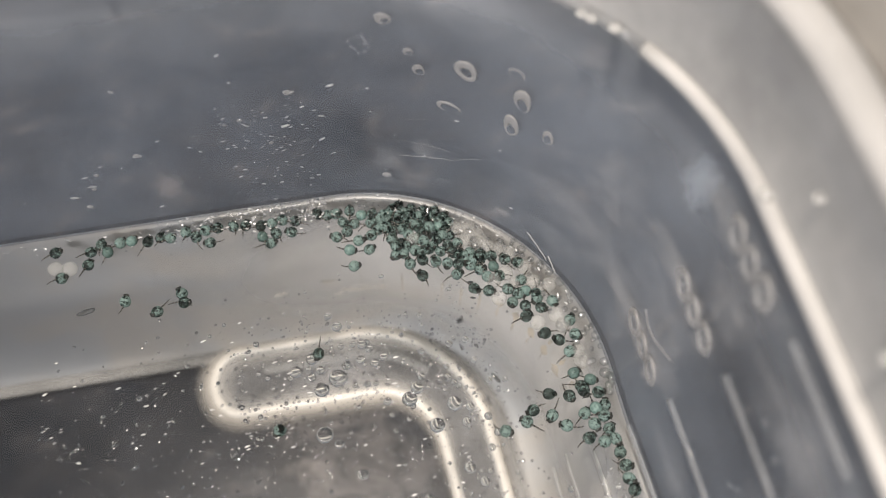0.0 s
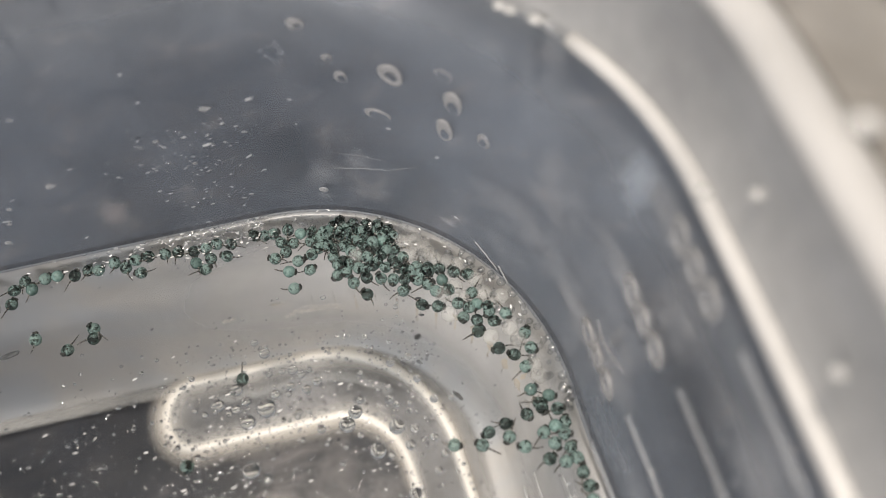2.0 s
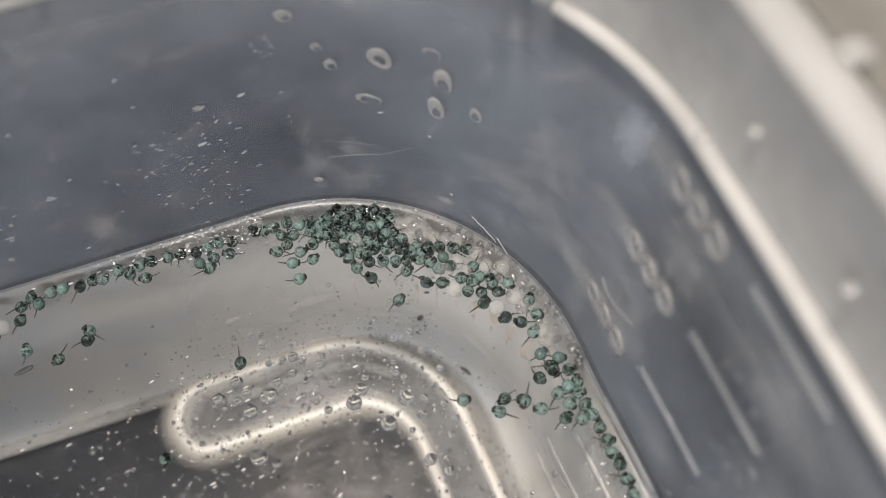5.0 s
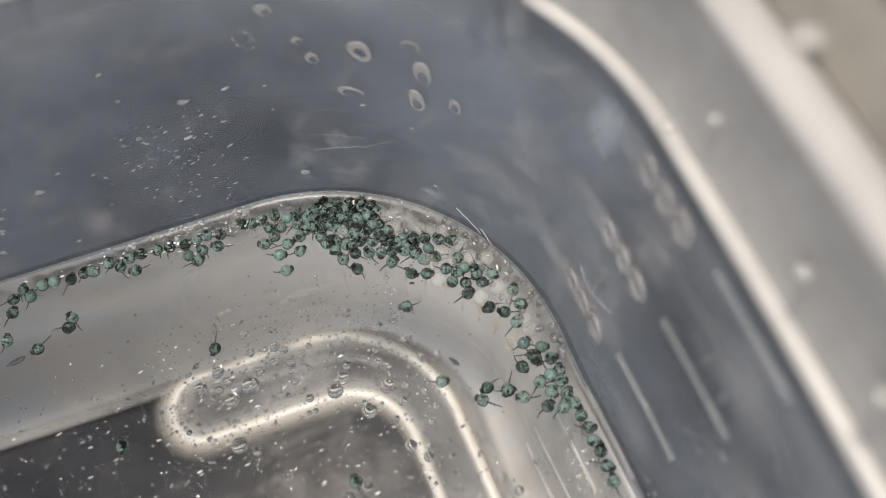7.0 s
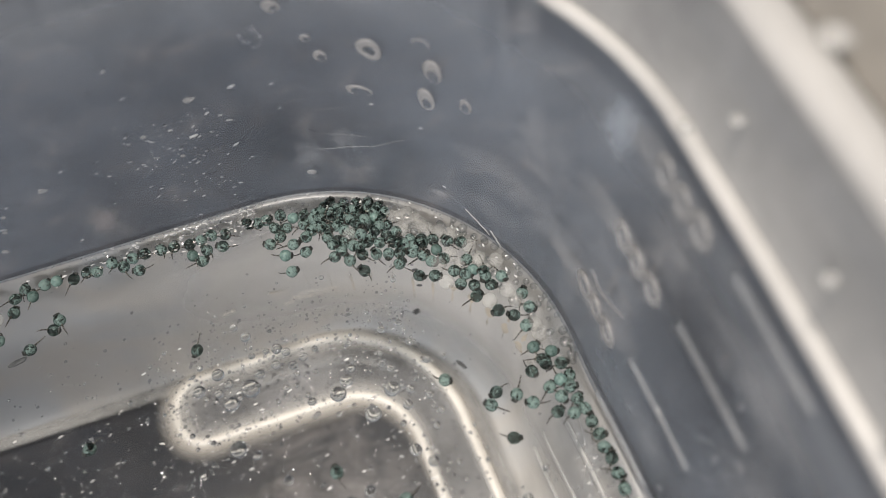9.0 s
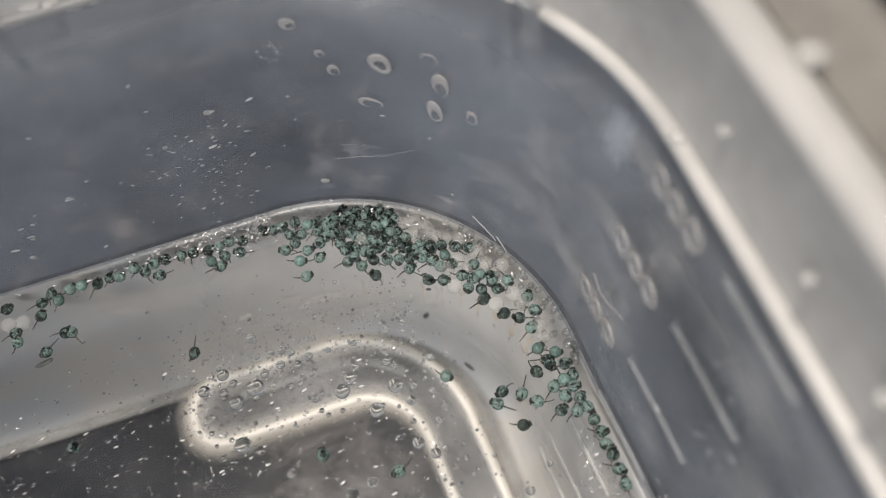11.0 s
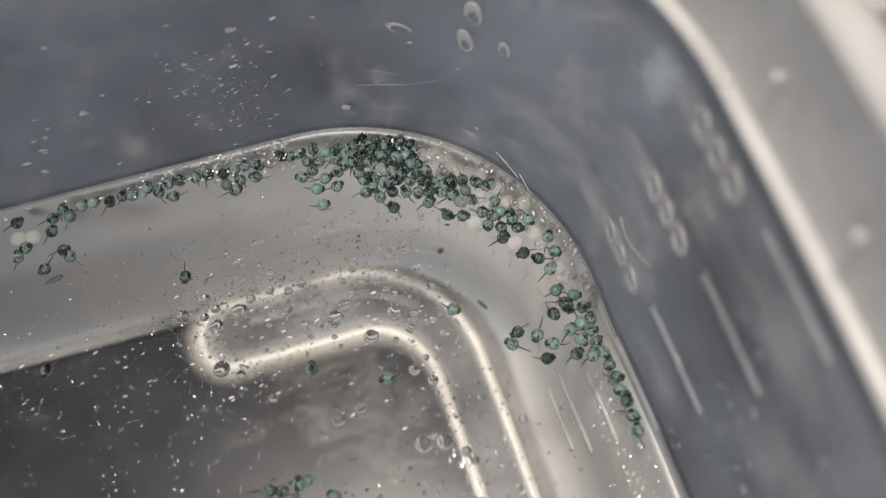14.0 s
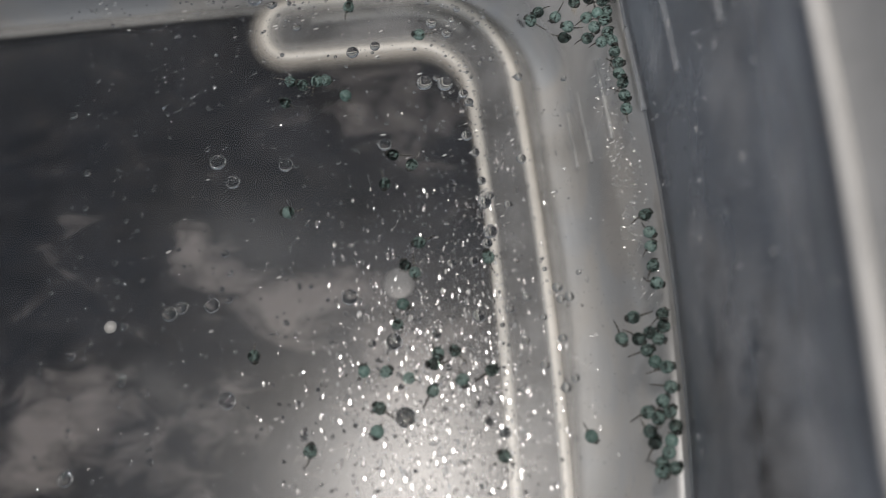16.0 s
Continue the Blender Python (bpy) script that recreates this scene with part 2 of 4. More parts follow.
HAZE = plastic("pale_dried_haze", (0.76, 0.75, 0.74), 0.13, scale=300, spread=0.9, rough=0.5, gloss=0.0, graze=0.05, tint=(0.995, 0.995, 0.995), fade=True)
NUMERAL_HAZE = plastic("pale_haze_round_numerals", (0.76, 0.75, 0.74), 0.20, scale=220, spread=0.5, rough=0.5, gloss=0.0, graze=0.05, tint=(0.995, 0.995, 0.995), fade=True)
WALL_HAZE = plastic("wide_brightening_haze", (0.74, 0.74, 0.75), 0.12, scale=170, spread=1.0, rough=0.5, gloss=0.0, graze=0.05, tint=(0.995, 0.995, 0.995), fade=True)
BLUE_FILM = plastic("blue_grey_film", (0.66, 0.73, 0.82), 0.34, scale=120, spread=0.25, rough=0.4, graze=0.1, tint=(0.995, 0.995, 0.995), fade=True)
MARK = plastic("raised_mark_plastic", (0.78, 0.77, 0.75), 0.52, scale=200, spread=0.3, rough=0.3)
WATER = film("water_surface", (0.985, 0.99, 0.99), 0.255, 0.037, 0.45, bump=0.02, scale=300)
WET = film("drop_skin", (0.90, 0.905, 0.90), 0.12, 0.12, 1.0)
PALE_DROP = plastic("pale_drop", (0.90, 0.87, 0.82), 0.30, scale=500, spread=0.3, rough=0.15, gloss=0.10)
DROP = glass("clear_drop", 1.33, (0.97, 0.98, 0.98), 0.02)
FINE_DROP = film("clear_fine_drop", (0.84, 0.84, 0.85), 0.12, 0.10, 0.85)
GLINT = film("wet_glint", (0.98, 0.98, 0.98), 0.20, 0.18, 0.7)
SPARKLE = film("bright_wet_glint", (0.97, 0.97, 0.97), 0.16, 0.34, 0.8)
GREEN_BODY = see_through(speckled("speckled_green_body", (0.27, 0.375, 0.345), (0.005, 0.006, 0.006)), 0.42, (0.72, 0.80, 0.77))
PALE_BODY = see_through(solid("pale_teal_body", (0.07, 0.12, 0.108), (0.22, 0.32, 0.29), rough=0.2, scale=3000, low=0.3, high=0.6, bump=0.2, spec=0.3, per_object=0.35), 0.3, (0.65, 0.8, 0.76))
DARK_HEAD = solid("dark_head", (0.008, 0.009, 0.008), (0.04, 0.042, 0.036), rough=0.3, scale=5000)
TAIL = banded("banded_tail", (0.007, 0.007, 0.007), (0.15, 0.14, 0.12), 800)
EGG_WHITE = see_through(solid("milky_egg", (0.60, 0.60, 0.58), (0.72, 0.71, 0.68), rough=0.45, scale=1500, per_object=0.2), 0.80, (1.0, 1.0, 0.99))
FLAKE = solid("dark_flake", (0.03, 0.033, 0.036), (0.09, 0.095, 0.10), rough=0.6, scale=1500)


def veined_stone(name, dark, pale, clouds):
    """Dark stone with pale clouds about the given places (x, y, reach, strength)."""
    m, ns, ls = material(name)
    co = ns.new("ShaderNodeTexCoord")
    turn = node(ns, "ShaderNodeMapping")
    turn.inputs["Rotation"].default_value = (0, 0, radians(-12))
    ls.new(co.outputs["Object"], turn.inputs["Vector"])
    big = node(ns, "ShaderNodeTexNoise", Scale=165.0, Detail=7.0, Roughness=0.60, Distortion=0.5)
    drawn = node(ns, "ShaderNodeMapping")
    drawn.inputs["Rotation"].default_value = (0, 0, radians(52))
    drawn.inputs["Scale"].default_value = (0.70, 1.15, 1.0)
    ls.new(turn.outputs["Vector"], drawn.inputs["Vector"])
    ls.new(drawn.outputs["Vector"], big.inputs["Vector"])
    total = None
    for x, y, reach, lift in clouds:
        away = ns.new("ShaderNodeVectorMath")
        away.operation = "DISTANCE"
        away.inputs[1].default_value = (x, y, -0.02985)
        ls.new(turn.outputs["Vector"], away.inputs[0])
        near = node(ns, "ShaderNodeMapRange")
        near.inputs["From Min"].default_value, near.inputs["From Max"].default_value = 0.0, reach
        near.inputs["To Min"].default_value, near.inputs["To Max"].default_value = lift, 0.0
        ls.new(away.outputs["Value"], near.inputs["Value"])
        add = ns.new("ShaderNodeMath")
        add.operation = "ADD"
        ls.new(near.outputs["Result"], add.inputs[0])
        ls.new(total if total else big.outputs["Fac"], add.inputs[1])
        total = add.outputs[0]
    ramp = ns.new("ShaderNodeValToRGB")
    ramp.color_ramp.elements[0].position, ramp.color_ramp.elements[1].position = 0.40, 0.86
    ramp.color_ramp.elements[0].color, ramp.color_ramp.elements[1].color = (*dark, 1), (*pale, 1)
    middle = ramp.color_ramp.elements.new(0.60)
    middle.color = (*(d + 0.085 * (p - d) for d, p in zip(dark, pale)), 1)
    ls.new(total, ramp.inputs["Fac"])
    p = node(ns, "ShaderNodeBsdfPrincipled", Roughness=0.5)
    p.inputs["Specular IOR Level"].default_value = 0.2
    ls.new(ramp.outputs["Color"], p.inputs["Base Color"])
    out = ns.new("ShaderNodeOutputMaterial")
    ls.new(p.outputs[0], out.inputs["Surface"])
    return m


# The weak clouds beyond v = 2 also stand in for glare on the water.
STONE = veined_stone("dark_stone", (0.0022, 0.0030, 0.0058), (0.31, 0.262, 0.235),
                     [(u * CM, v * CM, r * CM, 0.20 if v < 2 else 0.08) for u, v, r in (
                         (-3.35, 1.15, 0.55), (-2.95, 0.75, 0.65), (-2.45, 0.45, 0.75), (-1.9, 0.2, 0.8), (-1.55, 0.0, 0.75), (-1.6, 0.45, 0.5), (-1.0, 0.4, 0.7), (-0.6, 0.05, 0.8),
                         (-5.1, -1.0, 1.1), (-4.4, -1.15, 1.0), (-4.1, -0.75, 0.6), (-5.2, -1.7, 0.9), (-4.4, -0.35, 0.5), (-0.1, -0.6, 1.1), (-0.3, -1.2, 1.3), (-2.9, -1.6, 1.2),
                         (-0.4, 2.9, 1.0), (-1.3, 2.9, 0.9), (-0.9, 3.3, 0.8), (0.1, 3.2, 1.1), (0.3, 2.7, 0.9), (-0.3, 2.3, 0.7), (-0.5, 3.5, 0.9), (-4.9, 1.8, 0.6))])
PLASTER = solid("room_plaster", (0.50, 0.525, 0.56), (0.58, 0.60, 0.63), rough=0.9, scale=3)
OAK = solid("room_floor_wood", (0.10, 0.07, 0.045), (0.20, 0.14, 0.09), rough=0.6, scale=6)


# ---- mesh helpers, in centimetres ----
def part(name, bm, mat, parent=None, label="", smooth=True):
    """One mesh object from a bmesh, under a thing or a part."""
    me = bpy.data.meshes.new(name)
    for f in bm.faces:
        f.smooth = smooth
    bm.to_mesh(me)
    bm.free()
    me.materials.append(mat)
    ob = new(name, me)
    ob.parent = parent
    if label:
        ob["label"] = label
    return ob


def bow(v, z):
    """How far the tub's right side bulges at v, more evenly below the water than at the rim."""
    f = min(max(z / 3.3, 0.0), 1.0)
    v = min(max(v, -2.9), 2.1)
    return (0.07 - 0.02 * f) - (0.0195 - 0.007 * f) * (v - f) ** 2


def ring_loop(U, V, r, z, n=24, left=-9.4, bottom=-5.4, spread=0.0):
    """A rounded rectangle of the tub at height z with a bowed right side; spread widens the two far sides as well."""
    u0, v0 = left - spread, bottom - spread
    pts = []
    for cu, cv, a0 in ((U - r, V - r, 0), (u0 + r, V - r, 90), (u0 + r, v0 + r, 180), (U - r, v0 + r, 270)):
        arc = [Vector((cu + r * math.cos(radians(a0 + 90 * k / n)), cv + r * math.sin(radians(a0 + 90 * k / n)), z)) * CM for k in range(n + 1)]
        if pts:
            pts += [pts[-1].lerp(arc[0], f) for f in (0.02, 0.1, 0.3, 0.5, 0.7, 0.9, 0.98)]
        pts += arc
    pts += [pts[-1].lerp(pts[0], f) for f in (0.02, 0.07, 0.13, 0.2, 0.27, 0.34, 0.41, 0.48, 0.55, 0.62, 0.69, 0.76, 0.83, 0.9, 0.98)]
    for p in pts:
        p.x += bow(p.y / CM, z) * max(0.0, (p.x / CM - U + r) / r) * CM
    return pts


def skin(loops, closed=False, cap=False):
    """A surface through a row of equal loops."""
    bm = bmesh.new()
    rows = [[bm.verts.new(p) for p in lp] for lp in loops]
    pairs = list(zip(rows, rows[1:])) + ([(rows[-1], rows[0])] if closed else [])
    for a, b in pairs:
        for k in range(len(a)):
            bm.faces.new((a[k], a[(k + 1) % len(a)], b[(k + 1) % len(a)], b[k]))
    if cap:
        bm.faces.new(rows[0][::-1])
        bm.faces.new(rows[-1])
    bmesh.ops.recalc_face_normals(bm, faces=bm.faces[:])
    return bm


def shell(profile, thick=0.08, open_top=False, open_bottom=False):
    """A wall with thickness from rows of z, right side, far side and corner radius."""
    inner = [ring_loop(U, V, r, z, spread=U - 2.38) for z, U, V, r in profile]
    outer = [ring_loop(U + thick, V + thick, r + thick, z, spread=U - 2.38 + thick) for z, U, V, r in profile]
    if open_top:
        return skin(inner[::-1] + outer)
    return skin(inner + outer[::-1], closed=not open_bottom)


def tube(points, half_width, half_height, closed=False, sides=10):
    """A flattened bead along a line."""
    n, loops = len(points), []
    for k, p in enumerate(points):
        a = points[(k - 1) % n] if closed or k else p
        b = points[(k + 1) % n] if closed or k < n - 1 else p
        d = (b - a).normalized()
        side = d.cross(Vector((0, 0, 1))).normalized()
        up = side.cross(d)
        loops.append([p + side * half_width * CM * math.cos(w) + up * half_height * CM * math.sin(w)
                      for w in (2 * math.pi * j / sides for j in range(sides))])
    return skin(loops, closed=closed, cap=not closed)


def ribbon(name, points, half_width, mat, parent, label, columns=9):
    """A shallow arched strip along a line, densest in its middle."""
    loops = []
    for k, p in enumerate(points):
        d = (points[min(k + 1, len(points) - 1)] - points[max(k - 1, 0)]).normalized()
        side = d.cross(Vector((0, 0, 1))).normalized()
        loops.append([p + side * half_width(p) * CM * w + Vector((0, 0, 0.02 * CM * (1 - w * w))) for w in (2 * j / (columns - 1) - 1 for j in range(columns))])
    bm = bmesh.new()
    rows = [[bm.verts.new(p) for p in lp] for lp in loops]
    for a, b in zip(rows, rows[1:]):
        for j in range(columns - 1):
            bm.faces.new((a[j], a[j + 1], b[j + 1], b[j]))
    ob = part(name, bm, mat, parent, label)
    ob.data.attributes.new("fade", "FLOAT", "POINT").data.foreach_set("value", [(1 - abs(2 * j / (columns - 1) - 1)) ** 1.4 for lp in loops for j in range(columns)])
    return ob


def wall_band(name, line, half, mat, parent, label, columns=11, steps=40, ends=0.2):
    """A soft strip on the wall along places (s, z), densest in its middle and fading towards its ends."""
    verts, faces, fade = [], [], []
    for k in range(steps + 1):
        f = k / steps * (len(line) - 1)
        i = min(int(f), len(line) - 2)
        s, z = (a + (f - i) * (b - a) for a, b in zip(line[i], line[i + 1]))
        for j in range(columns):
            w = 2 * j / (columns - 1) - 1
            verts.append(wall_spot(s, z + half * w, 0.02)[0])
            fade.append((1 - w * w) ** 1.5 * min(1.0, k / steps / ends, (1 - k / steps) / ends))
    for k in range(steps):
        for j in range(columns - 1):
            a = k * columns + j
            faces.append((a, a + 1, a + columns + 1, a + columns))
    bm = bmesh.new()
    vs = [bm.verts.new(v) for v in verts]
    for f in faces:
        bm.faces.new([vs[i] for i in f])
    ob = part(name, bm, mat, parent, label)
    ob.data.attributes.new("fade", "FLOAT", "POINT").data.foreach_set("value", fade)


# ---- room ----
def slab(name, lo, hi, mat, label, category):
    bm = bmesh.new()
    bmesh.ops.create_cube(bm, size=1)
    for v in bm.verts:
        v.co = Vector([(a + b) / 2 + c * (b - a) for a, b, c in zip(lo, hi, v.co)])
    bmesh.ops.bevel(bm, geom=bm.edges[:], offset=0.002, segments=2, affect="EDGES")
    return tagged(part(name, bm, mat, smooth=False), label, category, kind="structure")


slab("countertop", (-0.75, -0.5, -0.07), (0.55, 0.45, -0.02985), STONE, "dark stone countertop with pale cloudy veins", "countertop")
slab("counter_base", (-0.72, -0.46, -0.92), (0.52, 0.42, -0.07), PLASTER, "plain white base under the countertop", "counter")
slab("floor", (-2.7, -1.8, -0.96), (1.6, 1.6, -0.92), OAK, "plain brown wooden floor of the room", "floor")
slab("ceiling", (-2.7, -1.8, 1.9), (1.6, 1.6, 2.0), PLASTER, "plain white plastered ceiling", "ceiling")
slab("wall_north", (-2.7, 1.6, -0.92), (1.6, 1.7, 1.9), PLASTER, "plain white plastered room wall", "wall")
# The south wall leaves a made-up opening for the added area light.
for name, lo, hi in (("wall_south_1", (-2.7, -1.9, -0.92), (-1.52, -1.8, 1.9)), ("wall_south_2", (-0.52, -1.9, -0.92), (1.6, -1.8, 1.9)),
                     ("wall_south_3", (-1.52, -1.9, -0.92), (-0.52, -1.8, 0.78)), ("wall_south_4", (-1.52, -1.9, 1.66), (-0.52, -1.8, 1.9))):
    slab(name, lo, hi, PLASTER, "plain white plastered wall round the added light's opening", "wall")
slab("wall_west", (-2.8, -1.8, -0.92), (-2.7, 1.6, 1.9), PLASTER, "plain white plastered room wall", "wall")
slab("wall_east", (1.6, -1.8, -0.92), (1.7, 1.6, 1.9), PLASTER, "plain white plastered room wall", "wall")

# ---- the tub ----
# height, right side, far side, corner radius
LOWER = [(-2.9, 1.60, 4.80, 1.85), (-2.84, 1.76, 4.85, 1.97), (-2.72, 1.885, 4.885, 2.06), (-2.55, 1.97, 4.91, 2.12), (-2.3, 2.035, 4.93, 2.17), (-2.05, 2.07, 4.945, 2.21), (-1.8, 2.095, 4.955, 2.24),
         (-1.5, 2.12, 4.965, 2.27), (-1.25, 2.145, 4.975, 2.30), (-1.1, 2.17, 4.985, 2.33), (-0.98, 2.205, 5.005, 2.37), (-0.86, 2.245, 5.03, 2.42), (-0.74, 2.28, 5.052, 2.465), (-0.6, 2.305, 5.07, 2.50), (-0.3, 2.345, 5.095, 2.55),
         (0.0, 2.38, 5.12, 2.60)]
UPPER = [(0.003, 2.38, 5.12, 2.60), (1.1, 2.51, 5.15, 2.71), (2.2, 2.64, 5.185, 2.83), (3.32, 2.775, 5.22, 2.95)]
COLLAR = [(3.33, 2.80, 5.24, 2.97), (3.42, 2.83, 5.27, 3.00), (3.9, 2.87, 5.33, 3.06), (4.40, 2.91, 5.40, 3.12)]


def wall_spot(s, z, proud=0.0):
    """A place on the tub's wall and its turn: s below 0 runs along the far side, 0 to 1 round the corner, above 1 down the right side."""
    rows = LOWER + UPPER
    k = max(j for j in range(len(rows) - 1) if rows[j][0] <= z or j == 0)
    f = (z - rows[k][0]) / (rows[k + 1][0] - rows[k][0])
    U, V, r = (a + f * (b - a) for a, b in zip(rows[k][1:], rows[k + 1][1:]))
    U, V, r = U - proud, V - proud, r - proud
    a = radians(90 * min(max(s, 0), 1))
    u, v = U - r + r * math.sin(a), V - r + r * math.cos(a)
    if s < 0:
        u += s
    if s > 1:
        v -= s - 1
    u += bow(v, z) * math.sin(a)
    return Vector((u, v, z)) * CM, math.degrees(a)


tub = tagged(new("plastic_tub"), "clear plastic tub with rounded corners on the countertop", "tub")
tub.matrix_world = TUB
lower_wall = part("lower_wall", shell(LOWER, 0.03, open_top=True), MILKY_LOWER, tub, "wall below the waterline, pale for refracted light")
upper_wall = part("upper_wall", shell(UPPER, open_bottom=True), CLEAR_WALL, tub, "clear greyish wall above the water")
BEAD = [Vector((-0.17 + 2.96 * math.sin(radians(a)), 2.27 + 2.96 * math.cos(radians(a)), 3.37)) * CM for a in range(0, 91, 5)]
for p in BEAD:
    p.x += bow(p.y / CM, 3.37) * (p.x / CM + 0.17) / 2.96 * CM
# The bead is split: pale where it catches light, faint on the far side.
part("lit_step_bead", tube(BEAD[12:] + [Vector((2.79 + bow(2.27 - 0.4 * k, 3.37), 2.27 - 0.4 * k, 3.37)) * CM for k in range(1, 19)], 0.065, 0.06), RIM_PALE, tub, "bead at the wall's step, pale where it catches light")
part("dim_step_bead", tube([Vector((-0.17 - 1.1 * k, 5.23, 3.37)) * CM for k in range(8, 0, -1)] + BEAD[:13], 0.05, 0.05), LINE_MARK, tub, "bead at the wall's step, faint on its dim far side")
part("step_line", tube([Vector((2.97 + bow(1.6 - 0.4 * k, 3.37), 1.6 - 0.4 * k, 3.52)) * CM for k in range(17)], 0.022, 0.022), RIM_PALE, tub, "thin pale line beside the step")
part("collar", shell(COLLAR), RIM_CLEAR, tub, "clear collar below the rim")
part("rim", tube([p for p in ring_loop(2.98, 5.47, 3.18, 4.47, n=20, spread=0.6)], 0.16, 0.10, closed=True), RIM_PALE, tub, "pale rounded rim")
FLANGE = [(4.46, 3.15, 5.64, 3.34), (4.40, 3.70, 6.19, 3.89), (4.25, 3.92, 6.41, 4.11), (3.80, 4.02, 6.51, 4.21)]
part("flange", shell(FLANGE, 0.06), FLANGE_WARM, tub, "turned-down lip of the rim")
part("base", skin([ring_loop(1.62, 4.89, 1.87, -2.975), ring_loop(1.62, 4.89, 1.87, -2.905)], cap=True), CLEAR_BASE, tub, "clear flat base")


for k in range(4):
    part("base_fillet", tube([p for p in ring_loop(1.56, 4.80, 1.81, -2.885 + 0.006 * k, n=20)], 0.05 + 0.035 * k, 0.012, closed=True), BASE_EDGE, tub, "soft pale edge round the base")


def ridge_line(U, V, r, tip, end, n=14):
    """From the tip along the far side, round the corner and down the right side."""
    pts = [Vector((tip + (U - r - tip) * k / 8, V, 0)) for k in range(8)]
    pts += [Vector((U - r + r * math.sin(radians(90 * k / n)), V - r + r * math.cos(radians(90 * k / n)), 0)) for k in range(n + 1)]
    pts += [Vector((U, V - r + (end - V + r) * k / 14, 0)) for k in range(1, 15)]
    for p in pts:
        p.x -= 0.010 * (min(p.y, V - r) + 0.7) ** 2 * max(0.0, min(1.0, (p.x - U + r) / r))
    return pts


def ridge_outline(grow, z):
    """The closed outline of the foot ridge."""
    out = ridge_line(1.50 + grow, 4.74 + grow, 1.75 + grow, -1.75, -3.6)
    inn = ridge_line(0.90 - grow, 3.86 - grow, 0.95 - grow, -1.75, -3.6)
    mid, half = (4.74 + 3.86) / 2, (4.74 - 3.86) / 2 + grow
    cap = [Vector((-1.75 - half * 0.85 * math.sin(radians(180 * k / 12)), mid - half * math.cos(radians(180 * k / 12)), 0)) for k in range(1, 12)]
    return [Vector((p.x, p.y, z)) * CM for p in out[::-1]], [Vector((p.x, p.y, z)) * CM for p in inn], [Vector((p.x, p.y, z)) * CM for p in cap]


def ridge():
    out, inn, cap = ridge_outline(0.0, -2.80)
    bm = bmesh.new()
    o = [bm.verts.new(p) for p in out[::-1]]
    i = [bm.verts.new(p) for p in inn]
    for a in range(len(o) - 1):
        bm.faces.new((i[a], i[a + 1], o[a + 1], o[a]))
    c = [bm.verts.new(p) for p in cap]
    bm.faces.new([i[0], o[0]] + c[::-1])
    bmesh.ops.recalc_face_normals(bm, faces=bm.faces[:])
    top = bm.faces[:]
    ext = bmesh.ops.extrude_face_region(bm, geom=top)
    for v in [g for g in ext["geom"] if isinstance(g, bmesh.types.BMVert)]:
        v.co.z -= 0.10 * CM
    bmesh.ops.recalc_face_normals(bm, faces=bm.faces[:])
    ob = part("foot_ridge", bm, RIDGE_TOP, tub, "raised ridge round the base's border", smooth=False)
    loop = inn[::-1] + cap + out[::-1]
    # A reflection along the ridge, put in as a faint pale bead.
    part("ridge_reflection", tube([Vector((p.x, p.y, -2.79)) * CM for p in ridge_line(1.24, 4.40, 1.45, -1.45, 2.9)[:16]], 0.07, 0.03), FAINT_REFLECTION, ob, "faint reflected line along the ridge's middle")
    # The ridge's highlight and its glow, painted as a bead and a strip.
    ribbon("ridge_glow", [p + Vector((0, 0, -0.05 * CM)) for p in loop], lambda p: 0.115 + 0.175 * min(max(p.y / CM - 2.2, 0.0), 1.2) / 1.2 * min(max(1.3 - p.x / CM, 0.25), 1.0), EDGE_GLOW, ob, "soft glow painted along the ridge's edge")
    part("ridge_edge", tube([p + Vector((0, 0, -0.03 * CM)) for p in loop], 0.070, 0.04), PALE_EDGE, ob, "rounded edge of the ridge, pale for its highlight")


ridge()
# The corner's brighter light and warm caustic arc, painted as soft bands.
wall_band("corner_bright_band", ((-2.3, -1.35), (-1.1, -1.35), (0.0, -1.35), (0.5, -1.35), (1.0, -1.35), (2.0, -1.35), (3.2, -1.35)), 1.29, CORNER_BRIGHT, lower_wall, "pale band painted to brighten the lower corner", ends=0.42)
wall_band("corner_glow", ((0.0, -1.78), (0.2, -1.82), (0.42, -1.68), (0.64, -1.38), (0.78, -1.21), (0.90, -1.02), (1.0, -0.9)), 0.36, WARM_GLOW, lower_wall, "warm glow painted round the lower corner")
wall_band("corner_glow", ((-0.35, -1.62), (-0.2, -1.66), (-0.05, -1.70)), 0.10, WARM_GLOW, lower_wall, "warm glow painted round the lower corner")


def graduation(z, s0, s1, width, mat):
    """A raised measuring line on the wall."""
    pts = [wall_spot(s0 + (s1 - s0) * k / 10, z, 0.01)[0] for k in range(11)]
    bm = tube(pts, width * 0.6, width)
    part("graduation_line", bm, mat, upper_wall if z > 0.01 else lower_wall, "raised measuring line")


for z, s0, s1 in ((3.05, 1.90, 2.85), (2.08, 1.80, 2.78), (1.05, 1.66, 2.65), (0.06, 1.59, 2.55), (-0.94, 1.46, 2.45), (-1.80, 1.44, 2.40), (-2.40, 1.46, 2.25)):
    graduation(z, s0, s1, 0.046, LINE_MARK if z > 0.01 else MARK)


